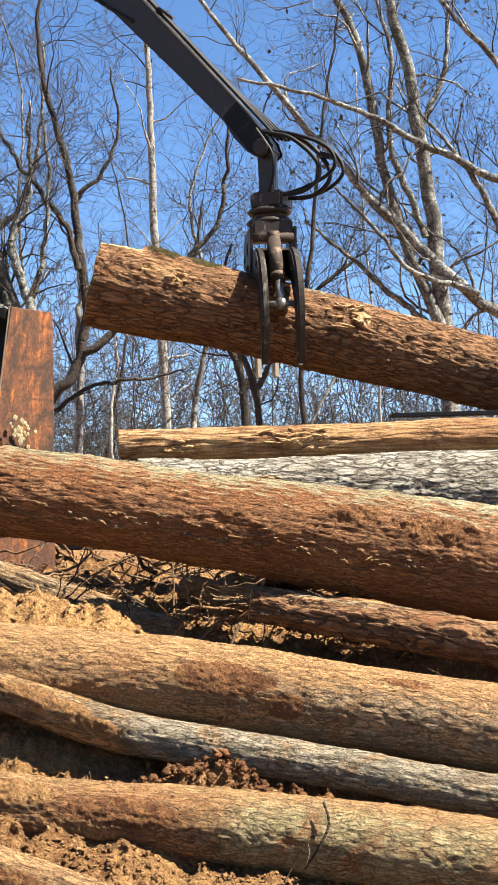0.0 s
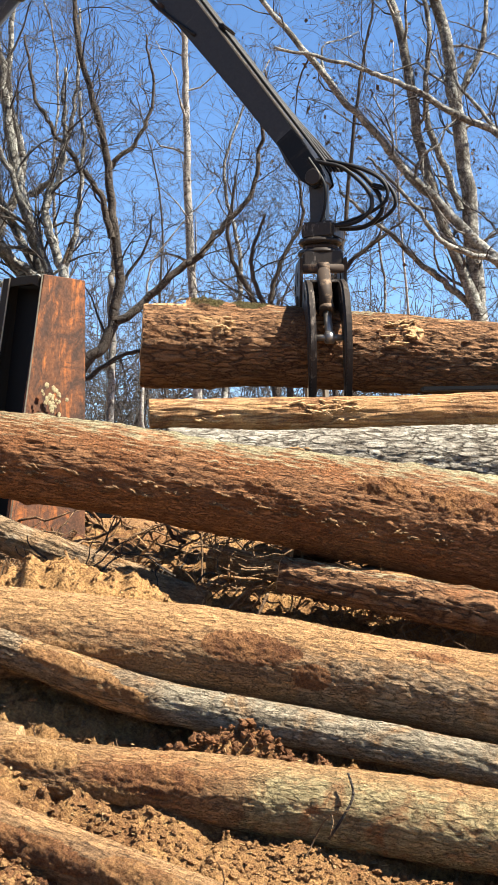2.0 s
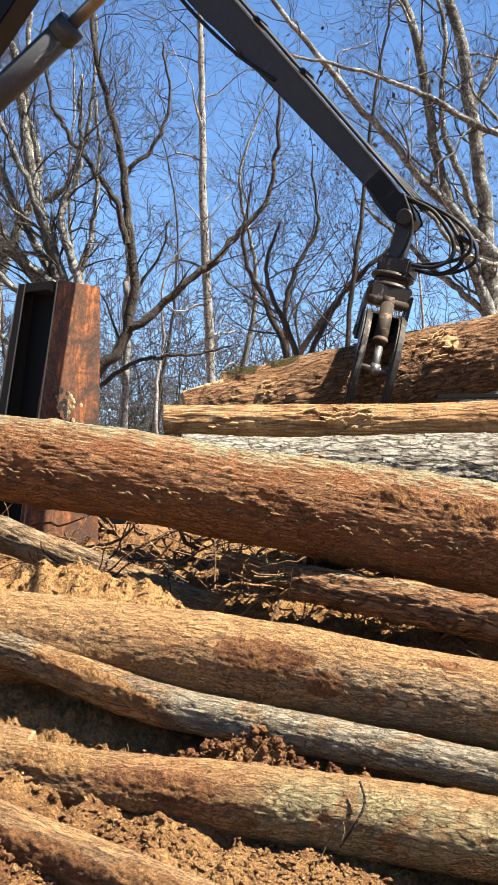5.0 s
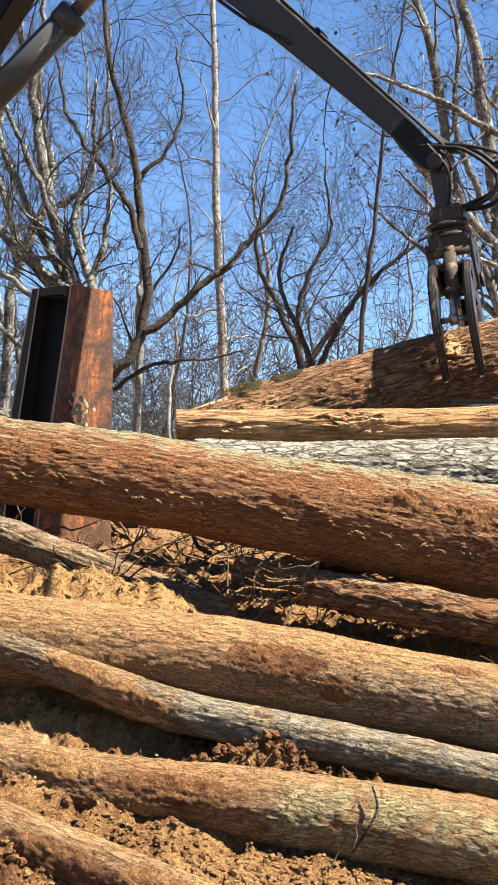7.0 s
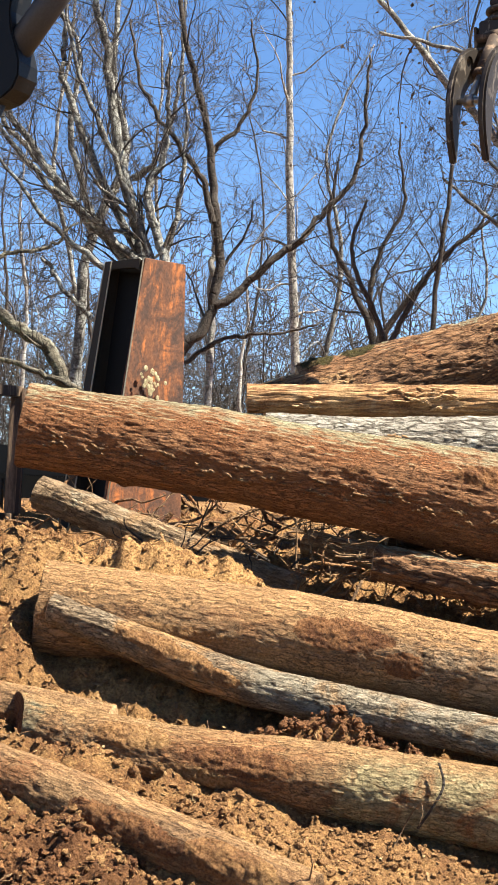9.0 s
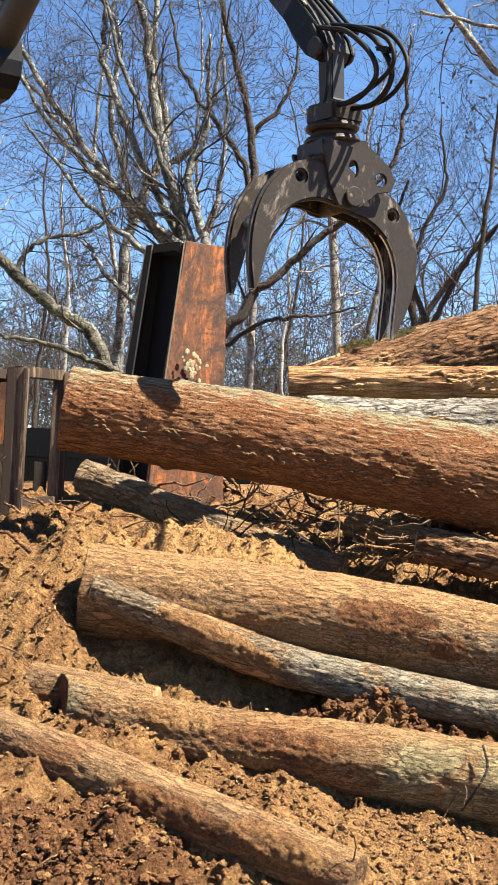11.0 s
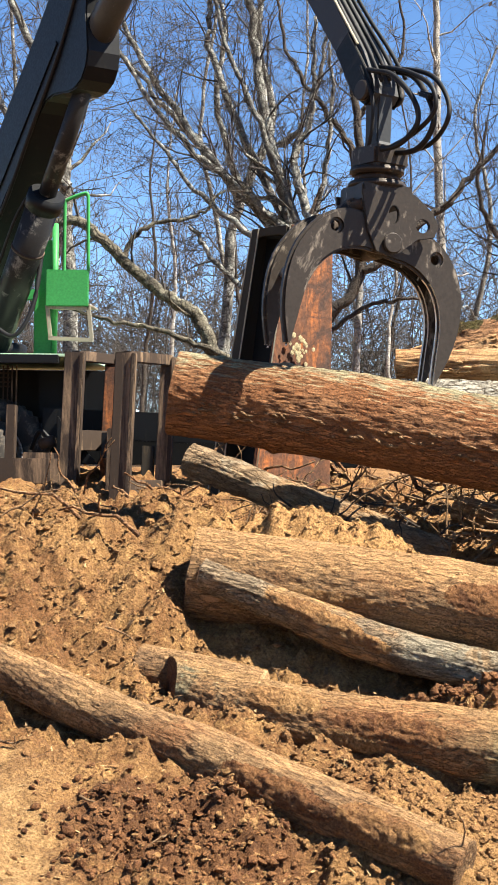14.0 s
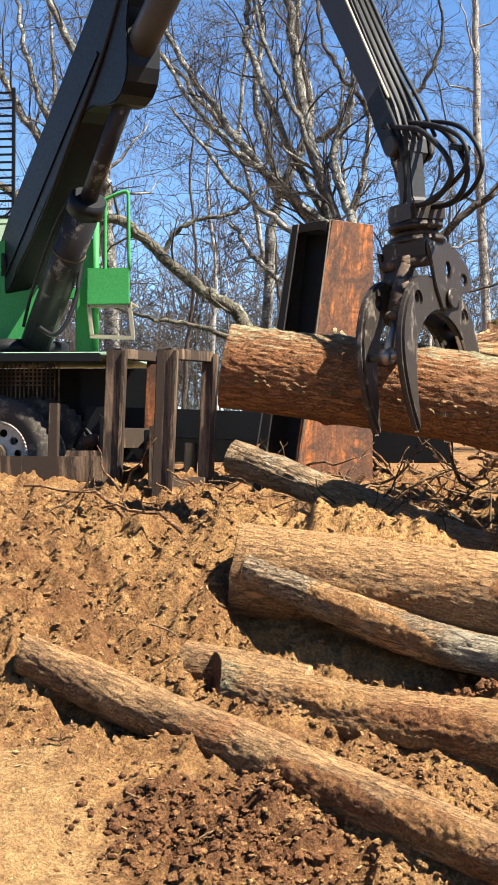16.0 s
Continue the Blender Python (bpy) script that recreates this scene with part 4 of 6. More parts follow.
make_tree([
    ([(-0.95, 18.0, 1.19), (-0.56, 18.0, 2.95), (-0.05, 18.0, 3.85), (-0.11, 18.0, 5.11), (-0.28, 18.0, 6.23), (-0.57, 18.0, 7.42), (-0.54, 18.0, 8.41)], 0.085, 0.022, 19, 1.5),
    ([(-0.05, 17.9, 3.85), (0.60, 17.9, 4.42), (1.09, 17.9, 4.84), (1.57, 17.9, 5.42), (1.74, 17.9, 6.27), (1.78, 17.9, 6.98)], 0.055, 0.015, 15, 1.1),
    ([(-0.43, 18.1, 3.16), (0.13, 18.1, 3.45), (0.61, 18.1, 3.53), (1.24, 18.1, 3.68)], 0.032, 0.012, 11, 0.9),
    ([(-0.11, 17.9, 4.87), (-0.31, 17.9, 5.49), (-0.72, 17.9, 6.04), (-1.00, 17.9, 6.52), (-1.18, 17.9, 7.35)], 0.045, 0.015, 13, 1.2),
    ([(-0.14, 18.2, 5.79), (0.18, 18.2, 6.15), (0.38, 18.2, 6.73), (0.31, 18.2, 7.51)], 0.035, 0.012, 11, 1),
], "dark crooked tree with an arched side limb", TREE_DARK, 8, 3, None, 0)
make_tree([
    ([(-0.18, 18.2, 1.19), (-0.14, 18.2, 3.39), (-0.15, 18.2, 4.51), (-0.08, 18.2, 5.15)], 0.05, 0.04, 3, 0.5),
], "pale snapped sapling beside the dark tree", TREE_PALE, 18, 3, None, 0)
make_tree([
    ([(-0.54, 17.0, 1.17), (-0.67, 17.0, 2.89), (-0.87, 17.0, 4.20), (-0.97, 17.0, 4.66), (-1.25, 17.0, 6.01), (-1.47, 17.0, 6.97), (-1.54, 17.0, 7.63)], 0.12, 0.03, 19, 1.5),
    ([(-0.80, 16.9, 4.06), (-1.13, 16.9, 4.25), (-2.12, 16.9, 5.42), (-2.74, 16.9, 6.33), (-3.27, 16.9, 7.14)], 0.07, 0.022, 19, 1.4),
    ([(-0.88, 17.1, 4.15), (-0.92, 17.1, 4.27), (-1.81, 17.1, 6.17), (-1.93, 17.1, 6.89), (-2.02, 17.1, 7.49)], 0.065, 0.02, 18, 1.4),
    ([(-0.80, 16.9, 4.05), (-1.45, 16.9, 4.64), (-2.18, 16.9, 5.18), (-2.89, 16.9, 6.13), (-3.45, 16.9, 6.72)], 0.055, 0.018, 18, 1.3),
], "spreading oak with lichen-grey forked limbs", TREE_GREY, 9, 3, None, 0)
make_tree([
    ([(-0.46, 16.6, 1.16), (-0.60, 16.6, 3.50), (-0.68, 16.6, 4.25), (-0.90, 16.6, 4.94), (-0.76, 16.6, 5.42), (-0.67, 16.6, 5.93), (-0.64, 16.6, 6.57)], 0.075, 0.02, 16, 1.2),
    ([(-0.72, 16.6, 3.88), (-1.04, 16.6, 4.77), (-1.30, 16.6, 5.55), (-1.63, 16.6, 6.32), (-1.82, 16.6, 7.10)], 0.05, 0.016, 15, 1.2),
    ([(-1.05, 16.7, 3.39), (-1.44, 16.7, 3.57), (-1.83, 16.7, 3.98), (-2.04, 16.7, 4.20)], 0.04, 0.02, 7, 0.7),
    ([(-0.78, 16.5, 3.80), (-1.54, 16.5, 4.19), (-2.19, 16.5, 4.77), (-2.71, 16.5, 5.49)], 0.045, 0.015, 15, 1.2),
    ([(-0.73, 16.8, 3.98), (-0.54, 16.8, 4.81), (-0.42, 16.8, 5.59), (-0.48, 16.8, 6.36)], 0.04, 0.014, 13, 1.1),
], "grey forked tree rising behind the rusted post", TREE_GREY, 19, 3, None, 0)
make_tree([
    ([(-1.16, 15.0, 1.13), (-1.52, 15.0, 2.51), (-1.75, 15.0, 2.98), (-2.05, 15.0, 3.27), (-2.52, 15.0, 3.63), (-3.06, 15.0, 3.95), (-3.66, 15.0, 4.05), (-4.63, 15.0, 4.54)], 0.085, 0.04, 13, 0.9),
    ([(-1.28, 14.9, 2.51), (-1.86, 14.9, 2.80), (-2.63, 14.9, 2.95), (-3.34, 14.9, 3.16)], 0.036, 0.014, 11, 0.8),
    ([(-2.54, 15.1, 3.64), (-2.30, 15.1, 3.93), (-1.77, 15.1, 4.04), (-1.48, 15.1, 4.33)], 0.03, 0.012, 10, 0.7),
], "leaning tree with a mossy arched trunk", TREE_MOSS, 10, 3, None, 0)
make_tree([
    ([(-4.06, 20.0, 1.23), (-4.08, 20.0, 4.54), (-4.12, 20.0, 5.48), (-4.20, 20.0, 6.11), (-4.73, 20.0, 7.38), (-5.21, 20.0, 8.34)], 0.11, 0.04, 18, 1.8),
    ([(-4.11, 19.9, 5.24), (-4.79, 19.9, 5.96), (-5.19, 19.9, 6.83), (-5.44, 19.9, 7.86)], 0.07, 0.025, 15, 1.6),
    ([(-4.18, 20.1, 5.90), (-4.35, 20.1, 6.93), (-4.27, 20.1, 7.87), (-4.11, 20.1, 8.50)], 0.06, 0.025, 14, 1.6),
    ([(-4.68, 19.9, 5.23), (-5.16, 19.9, 6.02), (-5.65, 19.9, 6.89), (-6.13, 19.9, 7.53)], 0.075, 0.03, 15, 1.6),
], "pale forked tree behind the loader", TREE_GREY, 11, 3, None, 0)
make_tree([
    ([(-2.01, 19.0, 1.21), (-1.78, 19.0, 3.93), (-1.65, 19.0, 4.97), (-1.24, 19.0, 6.01), (-1.44, 19.0, 6.90), (-1.43, 19.0, 8.09), (-1.48, 19.0, 8.84)], 0.08, 0.025, 16, 1.5),
    ([(-1.65, 18.9, 4.88), (-2.18, 18.9, 5.61), (-2.77, 18.9, 6.26), (-3.38, 18.9, 6.98)], 0.06, 0.02, 15, 1.4),
    ([(-1.66, 19.1, 4.98), (-1.99, 19.1, 6.24), (-1.93, 19.1, 7.21), (-2.40, 19.1, 8.10)], 0.05, 0.018, 14, 1.3),
    ([(-1.18, 18.9, 5.61), (-0.86, 18.9, 5.84), (-0.59, 18.9, 6.73), (-0.54, 18.9, 8.06)], 0.05, 0.016, 14, 1.3),
], "grey tree with upswept limbs", TREE_GREY, 12, 3, None, 0)
make_tree([
    ([(2.96, 28.0, 1.39), (2.91, 28.0, 4.29), (2.45, 28.0, 5.58), (2.00, 28.0, 6.66), (2.20, 28.0, 7.98)], 0.09, 0.025, 20, 2.6),
    ([(2.90, 27.9, 4.28), (3.75, 27.9, 5.60), (4.61, 27.9, 6.50), (5.50, 27.9, 7.17)], 0.07, 0.02, 18, 2.4),
    ([(2.91, 28.1, 4.73), (3.00, 28.1, 6.05), (3.53, 28.1, 7.16), (3.40, 28.1, 8.47)], 0.06, 0.02, 18, 2.4),
], "tangled grey tree among the brush", TREE_DARK, 13, 3, None, 0.1)
make_tree([
    ([(3.34, 27.0, 1.37), (3.12, 27.0, 4.29), (2.48, 27.0, 5.76), (2.68, 27.0, 7.03)], 0.08, 0.025, 20, 2.5),
    ([(3.11, 26.9, 4.29), (3.95, 26.9, 5.77), (4.80, 26.9, 6.64)], 0.06, 0.02, 18, 2.3),
], "tangled bare tree at the edge of the wood", TREE_DARK, 14, 3, None, 0.1)


def wood_behind():
    """Plainer trees in rows behind."""
    rng = np.random.default_rng(44)
    for k in range(17):
        y = 25 + 24 * ((k * 0.618) % 1) + rng.uniform(-1, 1)
        half = 0.29 * y
        x = -half + 2 * half * ((k + rng.random()) / 17)
        h = rng.uniform(7, 14)
        z0 = gz(x, y)
        b = rng.normal(0, 0.55, 6)
        trunk = [(x, y, z0 - 0.1), (x + b[0] * 0.5, y + b[1] * 0.3, z0 + h * 0.25), (x + b[0] + b[2] * 0.6, y, z0 + h * 0.5), (x + b[0] + b[2] + b[3] * 0.8, y, z0 + h * 0.75), (x + b[0] + 2 * b[2] + b[3] + b[4], y, z0 + h)]
        r = rng.uniform(0.045, 0.085)
        make_tree([(trunk, r, 0.014, int(rng.integers(14, 20)), h * rng.uniform(0.30, 0.44))], "thin bare tree in the wood", (TREE_GREY, TREE_DARK, TREE_GREY, TREE_DARK, TREE_PALE)[k % 5], 100 + k, 3)


def far_wood():
    """A haze of bare saplings and brush at the wood's far side."""
    rng = np.random.default_rng(9)
    v, f = [], []
    for k in range(480):
        y = rng.uniform(46, 64)
        x = rng.uniform(-0.30, 0.36) * y
        z = 1.8
        h = rng.uniform(4, 9.5)
        top = np.array((x + rng.normal(0, 1.7), y, z + h))
        foot = np.array((x, y, z))
        tube_into(v, f, [foot, (foot + top) / 2 + rng.normal(0, 0.4, 3), top], [0.032, 0.022, 0.010], 3)
        for j in range(18):
            s = rng.uniform(0.15, 0.95)
            p = foot + (top - foot) * s
            d = np.array((rng.normal(0, 1), rng.normal(0, 0.4), rng.uniform(0.2, 1.2)))
            d *= rng.uniform(0.9, 2.8) * (1.15 - s) / np.linalg.norm(d) + 0.2
            mid = p + d * 0.5 + rng.normal(0, 0.12, 3)
            tube_into(v, f, [p, mid, p + d], [0.018, 0.013, 0.008], 3)
            d2 = d * 0.5 + rng.normal(0, 0.4, 3)
            tube_into(v, f, [mid, mid + d2 * 0.6, mid + d2 + rng.normal(0, 0.1, 3)], [0.012, 0.009, 0.007], 3)
    tagged(arrays("far_wood", v, f, TWIG), "grey-brown haze of bare saplings far behind", "woodland", kind="stuff")


wood_behind()
far_wood()


def brush():
    """Broken twigs and roots caught between the logs, and roots on the bank."""
    rng = np.random.default_rng(31)

    def tangle(name, label, mat, count, region, lift, length, radius):
        v, f = [], []
        for k in range(count):
            x, y = rng.uniform(region[0], region[1]), rng.uniform(region[2], region[3])
            z = float(ground_z(np.array([x]), np.array([y]))[0]) + rng.uniform(*lift)
            p = np.array((x, y, z))
            d = np.array((rng.normal(0, 1), rng.normal(0, 0.5), rng.normal(0.05, 0.35)))
            d /= np.linalg.norm(d)
            n = 7
            L = rng.uniform(*length)
            pts = [p]
            for i in range(n - 1):
                d = d + rng.normal(0, 0.28, 3)
                d /= np.linalg.norm(d)
                pts.append(pts[-1] + d * L / n)
            r = rng.uniform(*radius)
            tube_into(v, f, pts, np.linspace(r, r * 0.4, n), 5)
            for j in range(int(rng.integers(0, 4))):
                a = pts[int(rng.integers(1, n - 1))]
                e = rng.normal(0, 1, 3)
                e /= np.linalg.norm(e)
                tube_into(v, f, [a, a + e * L * 0.12 + rng.normal(0, 0.01, 3), a + e * L * 0.26], [r * 0.6, r * 0.45, r * 0.3], 4)
        tagged(arrays(name, v, f, mat), label, "brush", kind="stuff")

    tangle("brush_pile", "tangle of dry broken twigs under the logs", ROOT, 230, (0.5, 2.6, 8.4, 9.4), (0.08, 0.40), (0.15, 0.6), (0.003, 0.010))
    tangle("brush_pile", "pale splinters and bark strips behind the thick log", BARK_STRIPPED, 60, (-0.6, 2.2, 9.0, 10.0), (0.0, 0.10), (0.12, 0.5), (0.006, 0.02))
    tangle("brush_pile", "dark twigs hanging below the thick log", TREE_DARK, 46, (-0.55, 0.5, 9.0, 9.5), (0.05, 0.28), (0.15, 0.5), (0.003, 0.009))
    tangle("brush_pile", "dark broken branches heaped behind the thick log", ROOT, 150, (-0.9, 1.6, 9.5, 10.7), (0.0, 0.26), (0.2, 0.7), (0.003, 0.011))
    tangle("brush_pile", "splintered branches and bark behind the stakes", BARK_BROWN, 110, (-1.6, 3.0, 11.2, 14.5), (0.0, 0.16), (0.25, 0.9), (0.008, 0.028))
    tangle("loose_roots", "torn dark roots on the bank", BARK_BROWN, 26, (-3.6, -1.2, 8.2, 11.2), (0.0, 0.06), (0.3, 0.9), (0.006, 0.016))
    tangle("loose_sticks", "thin pale sticks lying on the bank", ROOT, 60, (-3.8, 2.2, 6.0, 10.5), (0.01, 0.05), (0.12, 0.5), (0.003, 0.007))


brush()


# ---------- the trailer under the loader ----------
def build_trailer():
    root = tagged(new("loader_trailer"), "dark weathered trailer frame with stake pockets", "trailer")
    root.location = (-3.0, 12.6, 1.25)
    o = Vector(root.location)

    def p(x, y, z):
        return Vector((x, y, z)) - o

    part("outer_rail", bar(p(-6.5, 12.45, 1.43), p(-2.62, 12.45, 1.43), 0.06, 0.22), STEEL_STAKE, root)
    part("lower_rail", bar(p(-6.5, 12.46, 1.285), p(-2.62, 12.46, 1.285), 0.05, 0.07), STEEL_STAKE, root)
    part("deck_edge", bar(p(-6.5, 12.55, 2.40), p(-2.66, 12.55, 2.40), 0.10, 0.075), STEEL_BLACK, root)
    part("deck_plate", box((4.2, 2.0, 0.03), Matrix.Translation(p(-4.6, 13.55, 2.435))), GREEN_PALE, root, "pale dusty deck plate")
    part("main_beam", bar(p(-6.5, 13.3, 1.66), p(0.4, 13.3, 1.66), 0.16, 0.34), STEEL_BLACK, root)
    part("main_beam", bar(p(-6.5, 14.2, 1.66), p(0.4, 14.2, 1.66), 0.16, 0.34), STEEL_BLACK, root)
    part("bolster", bar(p(-2.9, 13.05, 1.86), p(-0.9, 13.05, 1.80), 0.10, 0.26), STEEL_BLACK, root)
    part("toolbox", box((0.75, 0.5, 0.75), Matrix.Translation(p(-2.68, 13.75, 1.98)), 0.02), STEEL_BLACK, root)
    part("cross_beam", bar(p(-2.2, 12.5, 1.66), p(-2.2, 14.4, 1.66), 0.14, 0.22), STEEL_BLACK, root)
    part("cross_beam", bar(p(-0.75, 12.3, 1.60), p(-0.75, 14.4, 1.60), 0.14, 0.22), STEEL_BLACK, root)
    # added black sheet, stands in for the darkness behind the trailer
    part("dark_backing", box((4.0, 0.03, 0.8), Matrix.Translation(p(-4.7, 14.3, 2.0))), STEEL_BLACK, root)
    # stake frames
    def stake_frame(x0, y0, x1, y1, zb, zt, foot):
        for x, y, w in ((x0, y0, 0.17), (x1, y1, 0.13)):
            part("stake", bar(p(x - 0.025, y, zb), p(x + 0.02, y, zt), 0.10, w, (1, 0, 0)), STEEL_STAKE, root)
            part("stake_flange", bar(p(x - 0.025 + w / 2 - 0.02, y - 0.06, zb), p(x + 0.02 + w / 2 - 0.02, y - 0.06, zt - 0.01), 0.024, 0.028, (1, 0, 0), 0.004), STEEL_DIRTY, root, "worn brown flange")
        part("top_bar", bar(p(x0 + 0.02, y0, zt - 0.03), p(x1 + 0.02, y1, zt - 0.03), 0.09, 0.09), STEEL_STAKE, root)
        part("lower_bar", bar(p(x0, y0, foot), p(x1, y1, foot), 0.07, 0.18), STEEL_STAKE, root)
    stake_frame(-2.525, 12.5, -2.28, 13.0, 1.30, 2.46, 1.70)
    stake_frame(-1.985, 11.92, -1.70, 12.42, 1.16, 2.42, 1.28)
    part("stake", bar(p(-3.06, 12.48, 1.5), p(-3.05, 12.48, 2.0), 0.10, 0.08, (1, 0, 0)), STEEL_STAKE, root)
    part("inner_stake", bar(p(-2.30, 12.95, 1.35), p(-2.26, 12.95, 2.36), 0.09, 0.12, (1, 0, 0)), RUST, root, "orange rusted inner stake")
    part("brace", bar(p(-2.62, 12.52, 1.52), p(-2.95, 12.52, 1.52), 0.10, 0.14), STEEL_STAKE, root)
    part("short_stake", bar(p(-2.12, 12.2, 1.25), p(-2.11, 12.2, 1.80), 0.11, 0.10, (1, 0, 0)), STEEL_STAKE, root)
    part("short_stake", bar(p(-1.86, 12.45, 1.30), p(-1.85, 12.45, 1.66), 0.12, 0.10, (1, 0, 0)), RUST_DARK, root)
    part("sill_plate", bar(p(-2.05, 11.90, 1.27), p(-1.70, 12.44, 1.27), 0.03, 0.20), STEEL_STAKE, root)
    part("gusset", plate([(0, 0), (0.36, 0), (0, 0.42)], 0.03, Matrix.Translation(p(-2.70, 12.7, 1.5))), STEEL_BLACK, root)
    # perforated guard
    bm = bmesh.new()
    for row in range(9):
        add_box(bm, (1.5, 0.012, 0.012), Matrix.Translation(p(-3.95, 13.0, 2.02 + 0.04 * row)) @ pose(0, 0, 0, 0, 18 if row < 4 else 0), 0)
    for col in range(40):
        add_box(bm, (0.012, 0.012, 0.36), Matrix.Translation(p(-4.7 + 0.04 * col, 13.0, 2.19)), 0)
    part("mesh_guard", bm, STEEL_DIRTY, root, "perforated dark steel guard")
    cable("hydraulic_hose", [p(-2.95, 12.8, 1.62), p(-2.85, 12.7, 1.78), p(-2.72, 12.7, 1.70), p(-2.62, 12.8, 1.95), p(-2.6, 12.9, 2.3)], 0.02, HOSE, root)
    part("coupling", rod(p(-2.83, 12.62, 1.66), p(-2.70, 12.60, 1.70), 0.05, bevel=0.008), STEEL_DIRTY, root)
    return root


def build_wheel():
    root = tagged(new("trailer_wheel"), "dusty black truck tyre on a pale slotted rim", "wheel")
    root.location = (-3.62, 12.74, 1.56)
    prof = [(0.285, -0.11), (0.30, -0.125), (0.40, -0.14), (0.48, -0.135), (0.515, -0.11), (0.523, 0), (0.515, 0.11), (0.48, 0.135), (0.40, 0.14), (0.285, 0.11)]
    v, f = [], []
    n, k = 84, len(prof)
    for i in range(n):
        a = math.tau * i / n
        for j, (r, y) in enumerate(prof):
            rr = r - (0.026 if i % 2 and 2 < j < 8 else 0)
            v.append((rr * math.cos(a), y, rr * math.sin(a)))
    for i in range(n):
        for j in range(k - 1):
            a, b = i * k + j, ((i + 1) % n) * k + j
            f.append((a, b, b + 1, a + 1))
    arrays("tyre", v, f, RUBBER, root, True)
    disc = plate([(0.285 * math.cos(a), 0.285 * math.sin(a)) for a in [math.tau * i / 48 for i in range(48)]], 0.02, Matrix.Translation((0, -0.05, 0)),
                 [(0.19 * math.cos(a), 0.19 * math.sin(a), 0.035, 1) for a in [math.tau * i / 10 for i in range(10)]], 0.004)
    part("rim", disc, RIM_WHITE, root)
    ring = bmesh.new()
    for i in range(48):
        a, b = math.tau * i / 48, math.tau * (i + 1.02) / 48
        add_rod(ring, (0.285 * math.cos(a), -0.115, 0.285 * math.sin(a)), (0.285 * math.cos(b), -0.115, 0.285 * math.sin(b)), 0.013, sides=6)
    part("rim_flange", ring, RIM_WHITE, root)
    part("hub", rod((0, -0.13, 0), (0, 0.05, 0), 0.09, bevel=0.01), STEEL_DIRTY, root)
    copy_thing(root, Matrix.Translation((-3.36, 13.10, 1.56)))


build_trailer()
build_wheel()


# ---------- the loader ----------
BASE = Vector((-3.724, 13.713, 3.348))
LIFT, STICK = 5.195, 3.861
loader = tagged(new("log_loader"), "green knuckleboom loader with a dark boom and steel grapple", "log loader")
loader.location = (BASE.x, BASE.y, 2.46)
LO = Vector(loader.location)


def q(x, y, z):
    return Vector((x, y, z)) - LO


